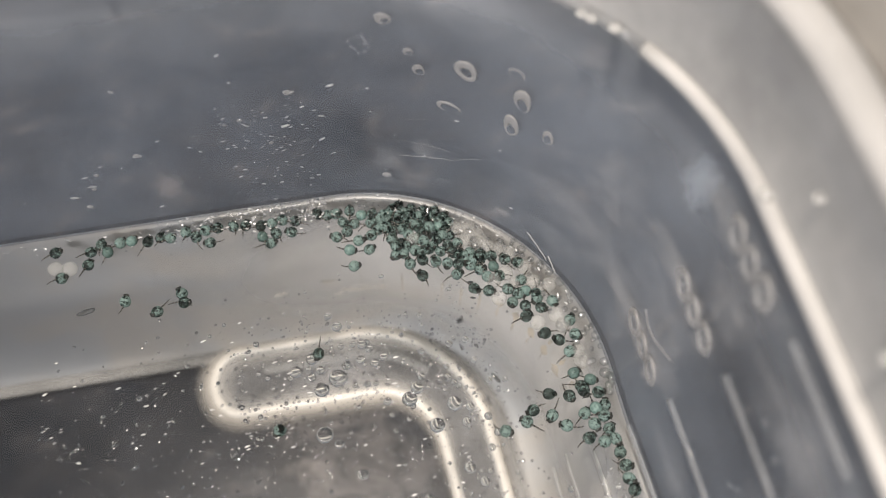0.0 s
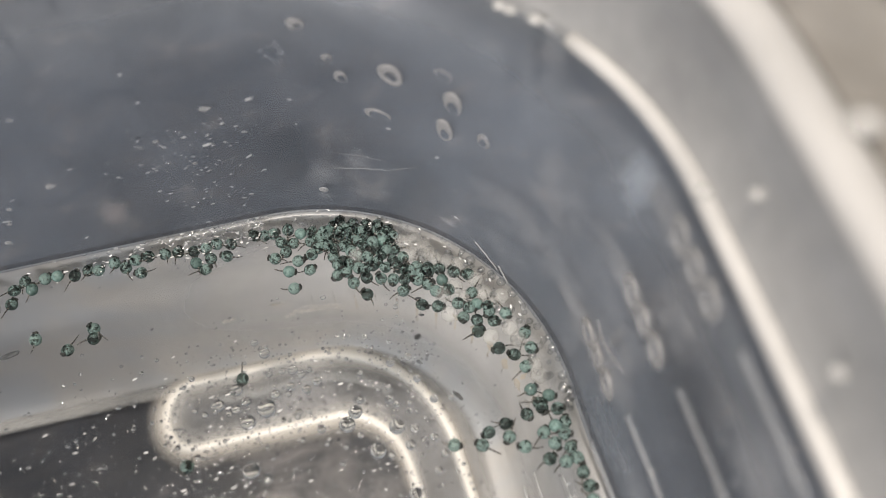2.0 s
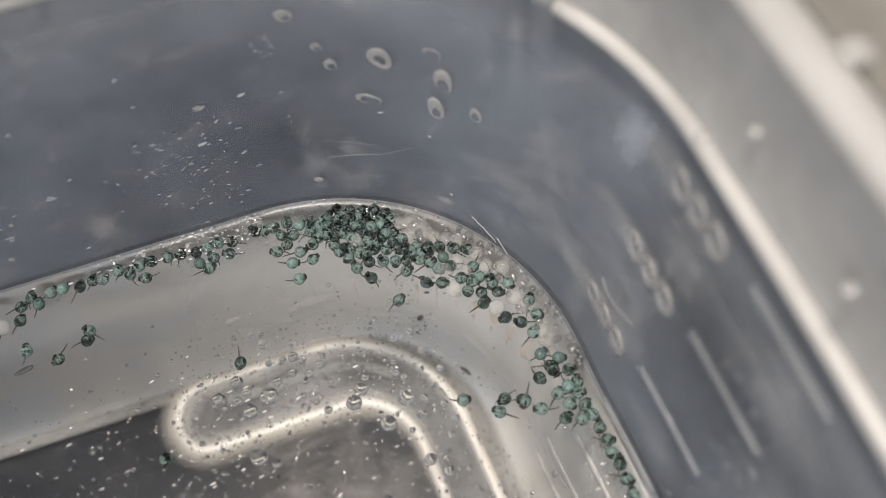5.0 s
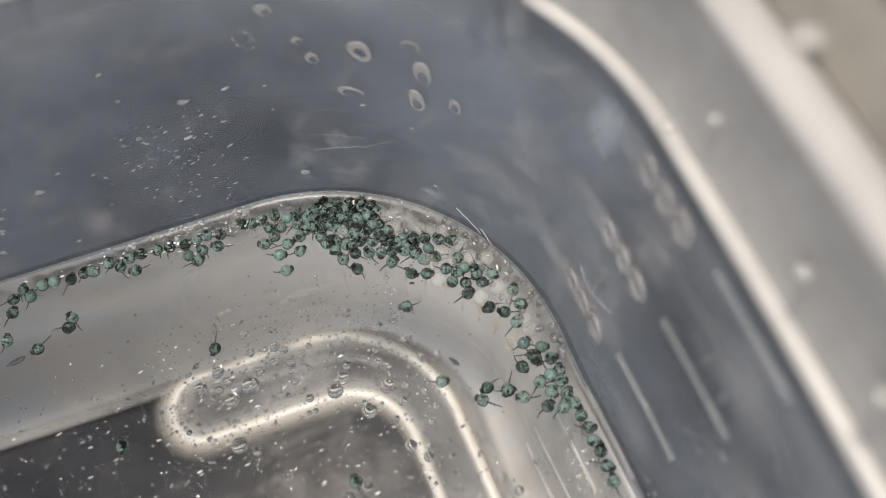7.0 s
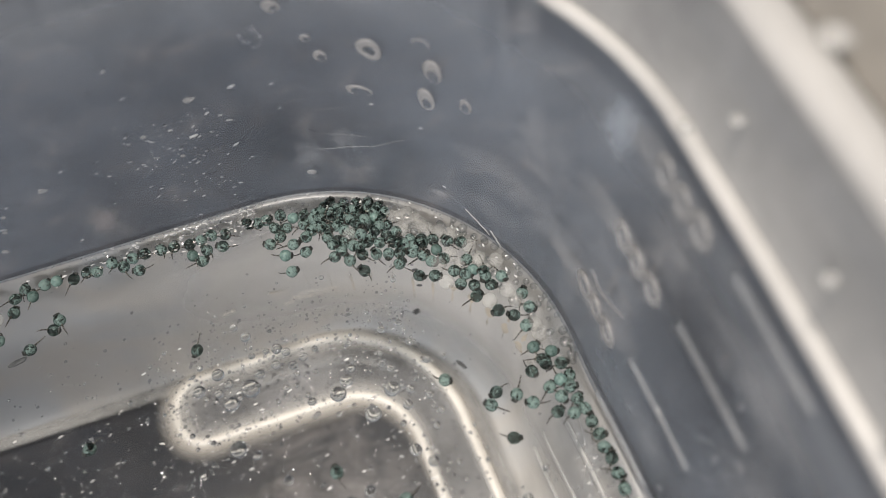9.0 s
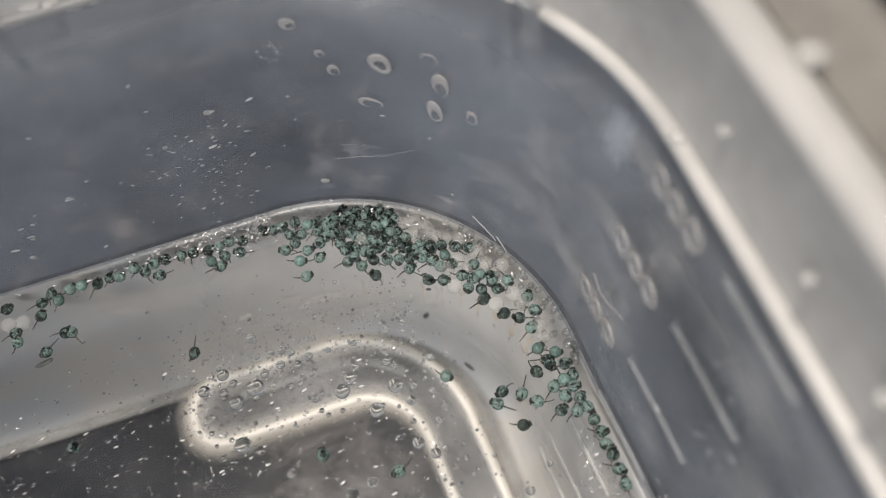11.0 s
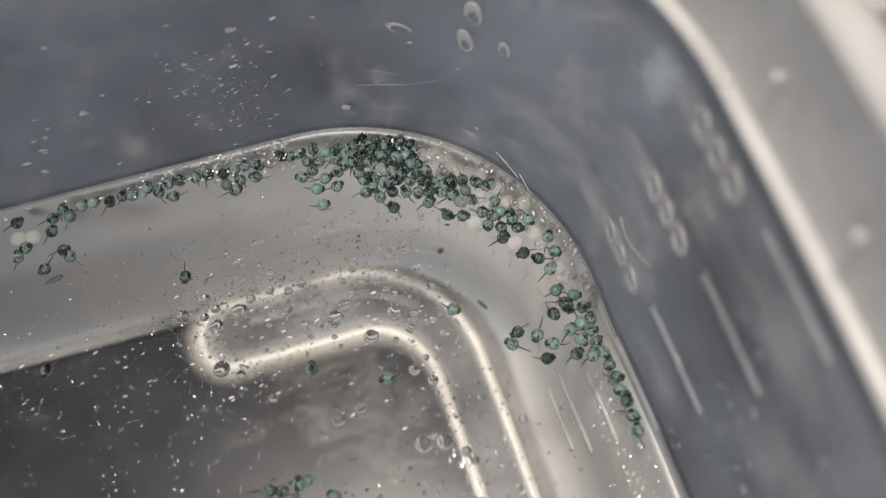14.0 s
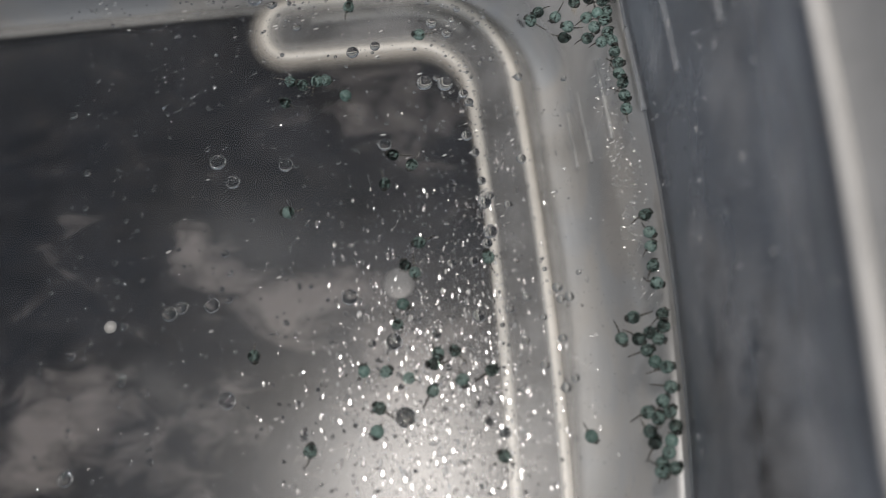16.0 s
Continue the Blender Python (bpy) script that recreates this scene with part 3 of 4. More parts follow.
def ring_mark(s, z, wide, high, name="raised_ring", thick=0.024, full=0.05):
    """A small raised loop on the wall, such as a moulded nought or a dried ring."""
    bm = bmesh.new()
    n, m = 18, 6
    vs = []
    for k in range(n):
        a = 2 * math.pi * k / n
        for j in range(m):
            b = 2 * math.pi * j / m
            t = thick * (1.0 if name == "raised_ring" else full + (1 - full) * (0.5 + 0.5 * math.sin(a - 0.9 + 2 * s)) ** 1.3)
            rr = 1 + t / wide * math.cos(b) * 1.2 + (0.0 if name == "raised_ring" else 0.10 * math.sin(2 * a + 9 * s) + 0.06 * math.sin(3 * a + 5 * z))
            vs.append(bm.verts.new(Vector((wide * rr * math.cos(a), t * (0.5 if name == "raised_ring" else 0.12) * math.sin(b), high * rr * math.sin(a))) * CM))
    for k in range(n):
        for j in range(m):
            bm.faces.new((vs[k * m + j], vs[k * m + (j + 1) % m], vs[((k + 1) % n) * m + (j + 1) % m], vs[((k + 1) % n) * m + j]))
    bmesh.ops.recalc_face_normals(bm, faces=bm.faces[:])
    ob = part(name, bm, NUMERAL if name == "raised_ring" else SOFT_MARK, upper_wall)
    at, turn = wall_spot(s, z, 0.01)
    ob.matrix_local = Matrix.Translation(at) @ pose(0, 0, 0, 0, 0, -turn) @ pose(0, 0, 0, 0, -14 if name == "raised_ring" else 0, 0)


NUMERALS = []
for z, first in ((0.90, -0.17), (1.98, -0.04), (2.96, 0.02)):
    for k, (w, h) in enumerate(((0.100, 0.130), (0.094, 0.120), (0.104, 0.130))):
        s = first + 0.245 * k
        at = 1 + (s if s > 0 else s / 4.3)
        ring_mark(at, z, w, h, thick=0.026)
        NUMERALS.append((at, z))
for s, z, w, h, t, full in ((0.344, 2.20, 0.082, 0.092, 0.036, 0.55), (0.475, 2.07, 0.075, 0.10, 0.040, 0.02), (0.463, 1.69, 0.065, 0.10, 0.038, 0.12), (0.315, 1.66, 0.105, 0.06, 0.030, 0.02),
                            (0.244, 2.08, 0.045, 0.06, 0.020, 0.05), (0.171, 2.67, 0.050, 0.05, 0.034, 0.10), (0.221, 2.30, 0.035, 0.04, 0.016, 0.05), (0.450, 2.38, 0.080, 0.06, 0.012, 0.02), (0.551, 1.80, 0.055, 0.07, 0.020, 0.10)):
    ring_mark(s, z, w, h, "dried_ring", t, full)


def smear(s0, z0, wide, high, seed, mat, lift=0.006):
    """An irregular film on the wall that thins towards its border."""
    bm = bmesh.new()
    n, m = 28, 5
    mid = bm.verts.new(wall_spot(s0, z0, lift)[0])
    rings = []
    for j in range(1, m + 1):
        ring = []
        for k in range(n):
            a = 2 * math.pi * k / n
            r = j / m * (1 + 0.45 * noise.noise(Vector((2.2 * math.cos(a), 2.2 * math.sin(a), seed))) + 0.18 * noise.noise(Vector((7 * math.cos(a), 7 * math.sin(a), seed))))
            ds = wide * r * math.cos(a)
            s1 = s0 + (ds if not 0 < s0 < 1 else ds / 4.3)
            ring.append(bm.verts.new(wall_spot(s1, max(0.02, min(3.25, z0 + high * r * math.sin(a))), lift)[0]))
        rings.append(ring)
    for k in range(n):
        bm.faces.new((mid, rings[0][k], rings[0][(k + 1) % n]))
        for j in range(m - 1):
            bm.faces.new((rings[j][k], rings[j + 1][k], rings[j + 1][(k + 1) % n], rings[j][(k + 1) % n]))
    bmesh.ops.recalc_face_normals(bm, faces=bm.faces[:])
    ob = part("wall_smear", bm, mat, upper_wall, "faint dried film and brightening patches on the wall")
    ob.data.attributes.new("fade", "FLOAT", "POINT").data.foreach_set("value", [1.4] + [1.4 * (1 - (j / m) ** 2) for j in range(1, m + 1) for k in range(n)])


# Dried smears; the large ones on the right side also brighten the wall.
for k, (s0, z0, wide, high) in enumerate(((0.80, 1.15, 0.55, 0.45), (0.87, 2.72, 0.20, 0.30), (0.66, 0.55, 0.35, 0.22), (1.12, 1.55, 0.45, 0.30), (0.30, 0.42, 0.30, 0.12), (0.17, 0.70, 0.22, 0.30), (0.92, 0.45, 0.22, 0.25), (2.2, 0.6, 0.5, 0.3), (1.05, 1.0, 0.3, 0.35),
                                             (3.4, 1.9, 0.9, 0.5), (4.3, 2.6, 1.1, 0.4), (5.0, 1.5, 0.9, 0.6), (5.8, 2.3, 1.0, 0.7), (4.2, 0.9, 0.6, 0.3), (2.6, 2.6, 0.8, 0.35), (1.4, 2.5, 0.4, 0.4), (0.75, 1.9, 0.4, 0.5), (1.3, 1.1, 0.4, 0.4), (0.656, 1.12, 0.5, 0.35), (0.50, 0.37, 0.14, 0.06), (0.172, 0.31, 0.10, 0.07), (0.265, 0.95, 0.16, 0.18))):
    smear(s0, z0, wide, high, 3.1 * k, SMEAR if k < 9 else WALL_HAZE)
# Brightness of the near right wall, put in as wide pale patches.
for s0, z0, wide, high in ((5.6, 1.5, 1.5, 1.0), (6.8, 1.3, 1.6, 1.1), (6.2, 2.3, 1.4, 0.7), (7.4, 2.0, 1.2, 1.0), (4.8, 0.8, 1.0, 0.6)):
    smear(s0, z0, wide, high, 2.3 * s0, WALL_HAZE, 0.016)
for s0, z0, wide, high in ((0.885, 2.84, 0.20, 0.36),):
    smear(s0, z0, wide, high, 5.0 * z0, BLUE_FILM, 0.009)
for s0, z0, wide, high in ((1.10, 1.45, 0.07, 0.28), (1.24, 1.50, 0.22, 0.07), (1.36, 2.35, 0.07, 0.30), (1.18, 2.10, 0.20, 0.06), (1.30, 0.80, 0.06, 0.16), (1.52, 2.55, 0.10, 0.12)):
    smear(s0, z0, wide, high, 7.0 * z0, HAZE, 0.011)
for k, (s0, z0) in enumerate(NUMERALS):
    smear(s0, z0, 0.16 if s0 > 1 else 0.7, 0.22, 1.7 * k, NUMERAL_HAZE, 0.013)


def wall_streak(s0, z0, s1, z1, width):
    """A thin bright line on the wall."""
    pts = [wall_spot(s0 + (s1 - s0) * k / 8, z0 + (z1 - z0) * k / 8 + 0.006 * math.sin(2.1 * k), 0.012)[0] for k in range(9)]
    part("streak_and_glint", tube(pts, width * 0.5, width), LINE_MARK if s0 < 0.5 else NUMERAL if z0 > 1 else GLINT_ARC, upper_wall)


# The first two are glint arcs at the corner, painted as pale lines.
for s0, z0, s1, z1, width in ((0.58, 0.30, 0.66, 0.12, 0.008), (0.66, 0.20, 0.70, 0.06, 0.010), (0.202, 0.775, 0.335, 0.866, 0.006), (0.335, 0.866, 0.409, 1.05, 0.005), (0.215, 1.365, 0.276, 1.423, 0.003), (0.962, 1.21, 0.995, 1.14, 0.010), (0.995, 1.14, 1.138, 1.18, 0.012), (1.138, 1.18, 1.381, 1.33, 0.010), (0.13, 1.47, 0.18, 1.55, 0.0025), (0.02, 1.62, 0.06, 1.66, 0.002), (0.20, 1.03, 0.33, 1.00, 0.0028),
                              (-0.24, 1.25, -0.12, 1.28, 0.003), (-0.2, 1.05, -0.04, 1.09, 0.004), (-0.5, 0.95, -0.40, 0.96, 0.003)):
    wall_streak(s0, z0, s1, z1, width)

# two small fans of thin pale strokes on the wall below the water
stroke = random.Random(23)
for s0, z0, reach, count in ((-0.03, -1.88, 0.20, 11), (-0.85, -1.74, 0.11, 8)):
    for k in range(count):
        s1, z1, long = s0 + stroke.uniform(-0.6, 0.6) * reach, z0 + stroke.uniform(-0.35, 0.35) * reach, reach * stroke.uniform(0.3, 0.8)
        lean = stroke.uniform(-0.5, 0.5)
        pts = [wall_spot(s1 + long * (f - 0.5), z1 + lean * long * (f - 0.5), 0.02)[0] for f in (0.0, 0.25, 0.5, 0.75, 1.0)]
        part("stroke", tube(pts, 0.009, 0.006, sides=5), PALE_EDGE, lower_wall)

# ---- water ----
AT_WATER = (2.38, 5.12, 2.60)
rows = []
for inset, z in ((0.0, 0.030), (0.012, 0.020), (0.03, 0.011), (0.06, 0.005), (0.12, 0.002), (0.3, 0.0), (0.7, 0.0)):
    U, V, r = (a - inset + (0.018 if inset == 0 else 0) for a in AT_WATER)
    rows.append(ring_loop(U, V, r, z, spread=-inset))
bm = skin(rows)
bm.verts.ensure_lookup_table()
bm.faces.new([v for v in bm.verts][-len(rows[0]):])
bmesh.ops.recalc_face_normals(bm, faces=bm.faces[:])
water = tagged(part("water", bm, WATER), "still clear water with a curved edge in the tub", "water", kind="structure")
water.matrix_world = TUB


# ---- hatchlings ----
def ball(radius, squash=(1, 1, 1), seg=16, rings=11, at=(0, 0, 0)):
    bm = bmesh.new()
    bmesh.ops.create_uvsphere(bm, u_segments=seg, v_segments=rings, radius=radius * CM)
    for v in bm.verts:
        v.co = Vector((v.co.x * squash[0], v.co.y * squash[1], v.co.z * squash[2])) + Vector(at) * CM
    return bm


def hatchling(label, mat, tail_bend, tail_length):
    thing = tagged(new("hatchling"), label, "hatchling", "hatchlings in the tub")
    bm = ball(0.062, (1.06, 1.0, 0.92))
    for v in bm.verts:
        v.co *= 1 + 0.05 * noise.noise(v.co * 2500)
    part("body", bm, mat, thing)
    bm = ball(0.024, (1.1, 1.2, 0.9), 10, 7, (-0.060, 0, 0.008))
    for side in (-1, 1):
        more = ball(0.013, (1, 1, 1), 8, 6, (-0.066, 0.024 * side, 0.016))
        me = bpy.data.meshes.new("eye")
        more.to_mesh(me)
        more.free()
        bm.from_mesh(me)
        bpy.data.meshes.remove(me)
    part("head", bm, DARK_HEAD, thing, "dark head with two eyes")
    pts, a, at = [], 0.0, Vector((0.050, 0, 0.012))
    for k in range(9):
        pts.append(at * CM)
        at = at + Vector((math.cos(a), math.sin(a), 0)) * tail_length / 8
        a += tail_bend / 8
    loops = []
    for k, p in enumerate(pts):
        w = (0.010 - 0.005 * k / 8) * CM
        loops.append([p + Vector((0, w * math.cos(b), w * 0.8 * math.sin(b))) for b in (math.pi * j / 3 for j in range(6))])
    part("tail", skin(loops, cap=True), TAIL, thing, "thin tail with dark bands")
    return thing


SPECKLED = "green speckled round hatchling with a banded tail in the water"
KINDS = [hatchling(SPECKLED, GREEN_BODY, 0.5, 0.12), hatchling(SPECKLED, GREEN_BODY, -0.7, 0.095), hatchling(SPECKLED, GREEN_BODY, 0.1, 0.14),
         hatchling("pale teal round hatchling with a banded tail in the water", PALE_BODY, -0.3, 0.10)]
USED = set()
pick = random.Random(7)


def place(u, v, heading, z=0.0, kind=None):
    k = kind if kind is not None else (3 if pick.random() < 0.07 else pick.randrange(3))
    turn = heading if heading is not None else pick.uniform(0, 360)
    if heading is None and v > 4.55:
        turn = 180 + turn / 2
    elif heading is None and u > 1.9:
        turn = 100 + turn * 0.45
    lean, roll = pick.uniform(-14, 14), pick.uniform(-35, 35)
    size = pick.uniform(0.92, 1.1)
    m = TUB @ pose(u * CM, v * CM, z * CM, roll, lean, turn)
    if k not in USED:
        USED.add(k)
        KINDS[k].matrix_world = m
        return KINDS[k], m
    return copy_thing(KINDS[k], m), m


CLUMP = [
    (-0.14, 4.9, None), (0.02, 4.89, None), (-0.07, 4.76, None), (0.05, 4.74, None), (0.23, 4.71, None), (0.38, 4.78, None),
    (0.49, 4.84, None), (0.62, 4.78, None), (0.35, 4.64, None), (-0.04, 4.64, None), (-0.16, 4.6, -20), (0.07, 4.5, 171),
    (-0.04, 4.4, None), (0.22, 4.54, 11), (0.17, 4.38, -175), (-0.02, 4.2, 176), (0.43, 4.47, None), (0.46, 4.57, None),
    (0.56, 4.55, None), (0.61, 4.71, None), (0.77, 4.68, None), (0.91, 4.66, None), (1.03, 4.63, None), (0.35, 4.74, None),
    (0.53, 4.66, None), (0.68, 4.63, None), (0.76, 4.52, None), (0.86, 4.53, None), (0.96, 4.53, None), (1.04, 4.48, None),
    (1.06, 4.4, None), (0.52, 4.39, None),
]
CLUMP2 = [
    (0.46, 4.35, None), (0.53, 4.26, None), (0.66, 4.27, None), (0.58, 4.11, -76), (0.72, 4.13, None), (0.69, 3.95, -63),
    (0.77, 4.37, None), (0.81, 4.26, None), (0.92, 4.36, None), (0.93, 4.21, None), (0.86, 4.1, -77), (0.98, 4.05, None),
    (1.06, 4.17, None), (1.05, 3.89, -165), (1.09, 4.02, None), (1.17, 4.1, None), (1.22, 3.99, None), (1.35, 4.1, None),
    (1.02, 4.27, None), (0.98, 4.39, None), (1.27, 4.05, None), (1.13, 4.28, None),
]
CORE = [
    (0.14, 4.83, None), (0.26, 4.82, None), (0.30, 4.72, None), (0.42, 4.70, None), (0.44, 4.80, None), (0.55, 4.76, None), (0.56, 4.86, None),
    (0.68, 4.72, None), (0.70, 4.82, None), (0.82, 4.76, None), (0.84, 4.62, None), (0.95, 4.74, None), (0.98, 4.60, None), (0.60, 4.60, None),
    (0.40, 4.60, None), (0.72, 4.58, None), (0.30, 4.60, None), (0.62, 4.48, None), (0.70, 4.42, None), (0.88, 4.45, None), (1.08, 4.55, None),
    (0.58, 4.34, None), (0.72, 4.24, None), (0.86, 4.30, None), (1.12, 4.12, None), (1.24, 4.14, None), (1.50, 3.80, None),
]
SHOULDER = [
    (1.31, 3.92, None), (1.2, 3.7, None), (1.35, 3.65, None), (1.37, 3.82, None), (1.46, 3.93, None), (1.34, 4.04, None),
    (1.46, 4.05, None), (1.6, 3.99, None), (1.73, 3.92, None), (1.71, 3.7, None), (1.65, 3.55, None), (1.57, 3.47, None),
    (1.55, 3.62, None), (1.69, 3.4, None), (1.67, 3.28, -161), (1.83, 3.46, None), (1.85, 3.36, None), (1.98, 3.4, None),
    (1.73, 3.57, None), (1.83, 3.51, None), (1.82, 3.05, 4), (1.95, 2.96, -24), (2.11, 3.16, -123), (2.12, 2.98, None),
    (2.02, 2.81, -152),
]
SIDE = [
    (2, 2.57, -159), (2.04, 2.43, None), (2.15, 2.48, None), (2.05, 2.37, None), (1.9, 2.35, 113), (2.19, 2.33, None),
    (2.12, 2.17, None), (2.22, 2.19, None), (2, 2.14, None), (2.07, 2.02, None), (2.18, 2.08, None), (2.2, 1.95, -145),
    (1.98, 1.89, None), (2.12, 1.83, -158), (2.23, 1.84, None), (2.24, 1.7, None), (2.26, 1.57, 155), (2.25, 1.44, None),
    (2.27, 1.32, None), (2.27, 1.18, None), (2.27, 1.03, None), (1.51, 2.26, 21), (1.42, 2.15, -39), (1.68, 2.17, 54),
    (1.8, 2.05, -26), 
]
FAR_EDGE = [
    (-3.2, 4.94, -162), (-3.12, 4.6, None),    
    (-2.82, 4.88, None), (-2.7, 4.94, None), (-2.85, 4.73, None), (-2.63, 4.83, -111), (-2.5, 4.93, None), (-2.38, 4.94, None),
    (-2.21, 4.91, None), (-2.07, 4.94, None), (-1.96, 4.9, None), (-1.79, 4.94, None), (-1.68, 4.86, None), (-1.53, 4.77, None),
    (-1.57, 4.92, None), (-1.44, 4.94, None), (-1.27, 4.92, None), (-1.14, 4.93, None), (-0.96, 4.73, None), (-0.88, 4.65, -177),
    (-0.81, 4.76, None), (-0.64, 4.74, -27), (-0.97, 4.88, None), (-0.85, 4.9, None), (-0.73, 4.91, None), (-0.59, 4.89, None),
    (-0.33, 4.91, None), (-0.23, 4.89, None),
]
NEAR_EDGE = [
    (2.29, -0.13, -157), (2.31, -0.31, None), (2.3, -0.45, None), (2.29, -0.65, None), (2.3, -0.82, None), (2.31, -1.12, None),
    (2.3, -1.24, None), (2.04, -1.13, 10), (1.91, -1.32, None), (2.17, -1.29, None), (2.06, -1.34, 134), (2.24, -1.35, None),
    (2.12, -1.45, None), (2.18, -1.56, None), (2.27, -1.62, None), (2.28, -1.8, None), (2.19, -1.92, None), (2.04, -2.01, None),
    (2.13, -2.07, None), (2.24, -2.02, None), (2.27, -2.15, None), (2.04, -2.18, None), (2.07, -2.28, None), (2.22, -2.27, None),
    (2.11, -2.46, None), (2.21, -2.51, None), (1.53, -2.18, 124), (2.18, -2.37, None), (2.09, -2.53, None),
]
MIDDLE = [
    (0.76, -0.43, -80), (-0.04, -0.44, None), (0.05, -0.52, None), (-0.08, -0.82, 137), (-0.14, -1.02, 108), (0.22, -1.32, 119),
    (0.38, -1.31, -58), (0.18, -1.42, None), (-0.27, -1.46, None), (-0.06, -1.53, None), (0.43, -1.59, 100), (0.15, -1.67, -122),
    (-0.34, -1.79, None), (-0.37, -2, None), (-0.47, -1.44, None), (0.75, -2.3, None), (0.7, -1.52, None), (-1.5, -1.21, None),
    (-0.98, -2.13, None),
]
MIDDLE2 = [
    (-0.1, 0.74, None), (0.08, 0.63, None), (-0.2, 0.44, 94), (-1.17, 0.22, None), (-1.13, 1.69, None), (-0.86, 1.67, None),
    (-0.56, 1.47, None), (-1.01, 1.65, None), (-0.77, 1.69, None), (-1.19, 1.45, None), (0.11, -0.22, None),
]

DRIFTERS = []
for group in (CLUMP, CLUMP2, CORE, SHOULDER, SIDE, FAR_EDGE, NEAR_EDGE):
    for u, v, h in group:
        place(u, v, h, z=pick.uniform(-0.02, 0.02))
# those afloat in the middle ride on the slow current and are here at the clip's end
for u, v, h in MIDDLE + MIDDLE2:
    DRIFTERS.append((*place(u, v, h, z=pick.uniform(-0.03, 0.01), kind=pick.choice((0, 1, 2, 2, 3))), (-0.01, 0.14), 16.0))
# swimmers: seconds, then the place on the water
SWIM = [
    [(0, -0.51, 3.24), (4, -0.76, 3.44), (6.5, -0.87, 3.56), (9, -1.12, 3.66), (12.5, -1.46, 3.76), (16, -1.62, 3.82)],
    [(0, 1.20, 2.10), (6.5, 1.12, 2.45), (9, 1.09, 2.54), (12.5, 1.00, 2.64), (16, 0.95, 2.70)],
    [(0, 0.50, 1.10), (9, -0.12, 2.02), (12.5, -0.45, 2.36), (16, -0.50, 2.55)],
    [(0, 0.50, 0.70), (11.5, 0.29, 1.91), (14, 0.18, 2.16), (16, 0.24, 2.12)],
    [(0, -0.97, 2.50), (6.5, -1.88, 2.86), (9, -2.27, 3.01), (12.5, -2.88, 3.18), (16, -3.05, 3.10)],
    [(0, 1.70, 2.40), (6.5, 1.67, 2.17), (8, 1.69, 2.02), (9, 1.51, 1.79), (11.5, 1.61, 1.89), (16, 1.74, 1.92)],
    [(0, -1.84, 4.08), (4, -2.18, 4.20), (6.5, -2.27, 4.33), (9, -2.47, 4.38), (12.5, -2.68, 4.45), (16, -2.80, 4.47)],
    [(0, -1.86, 4.19), (4, -2.15, 4.30), (6.5, -2.22, 4.42), (9, -2.40, 4.47), (12.5, -2.62, 4.36), (16, -2.74, 4.38)],
    [(0, -2.12, 4.02), (4, -2.45, 4.12), (6.5, -2.60, 4.20), (9, -2.72, 4.24), (12.5, -2.89, 4.29), (16, -3.00, 4.30)],
    [(0, -2.45, 4.20), (4, -2.75, 4.32), (6.5, -2.90, 4.40), (9, -3.02, 4.45), (12.5, -3.17, 4.51), (16, -3.25, 4.52)],
]
# one darts out of the clump, turns over the ridge and swims back to it
DART = [(0, 0.45, 4.28), (2.2, 0.43, 4.26), (2.4, 0.27, 4.13), (2.6, 0.09, 4.11), (2.8, -0.15, 4.03), (3.0, -0.25, 3.84), (3.2, -0.32, 3.64), (3.4, -0.30, 3.38), (3.6, -0.19, 3.10), (3.8, 0.07, 2.98),
        (4.0, 0.27, 3.10), (4.2, 0.51, 3.36), (4.9, 0.85, 3.62), (5.6, 1.06, 3.68), (6.3, 1.16, 3.60), (6.6, 1.17, 3.50), (6.8, 1.16, 3.41), (7.0, 1.04, 3.38), (7.2, 0.73, 3.47), (7.4, 0.52, 3.77),
        (7.6, 0.41, 4.16), (7.8, 0.39, 4.23), (8.1, 0.44, 4.24), (16, 0.45, 4.24)]
darter = place(DART[0][1], DART[0][2], 0, z=-0.05, kind=0)[0]
SWIMMERS = []
for rows in SWIM:
    ob, m = place(rows[0][1], rows[0][2], None)
    SWIMMERS.append((ob, m, rows))


# ---- white eggs ----
EGGS = [
    (1.43, 3.76, None), (1.57, 3.83, None), (1.65, 3.68, None), (1.44, 3.54, None), (1.83, 3.65, None), (1.88, 3.56, None),
    (1.84, 3.69, None), (1.78, 3.2, None), (1.23, 4.45, None), (1.28, 4.35, None), (1.37, 4.36, None), (1.4, 4.27, None),
    (1.44, 4.19, None), (1.19, 4.31, None), (1.3, 4.46, None), (1.33, 4.26, None), (1.56, 4.13, None), (1.66, 4.06, None),
    (1.98, 3.24, None), (2.03, 3.11, None), (2.1, 2.81, None), (2.12, 2.7, None), (-3.04, 4.71, None), (-3.2, 4.75, None),
    (0.66, 4.42, None), (1.79, 3.86, None), (1.99, 3.6, None), (-0.37, 5.01, None), (1.14, 4.48, None),
]

egg = None
for u, v, h in EGGS:
    m = TUB @ pose(u * CM, v * CM, pick.uniform(-0.03, 0.0) * CM, 0, 0, pick.uniform(0, 360))
    if egg is None:
        egg = tagged(part("egg", ball(0.084, (1, 1, 0.9)), EGG_WHITE), "milky white round egg among the hatchlings", "egg", "white eggs")
        egg.matrix_world = m
    else:
        copy_thing(egg, m)


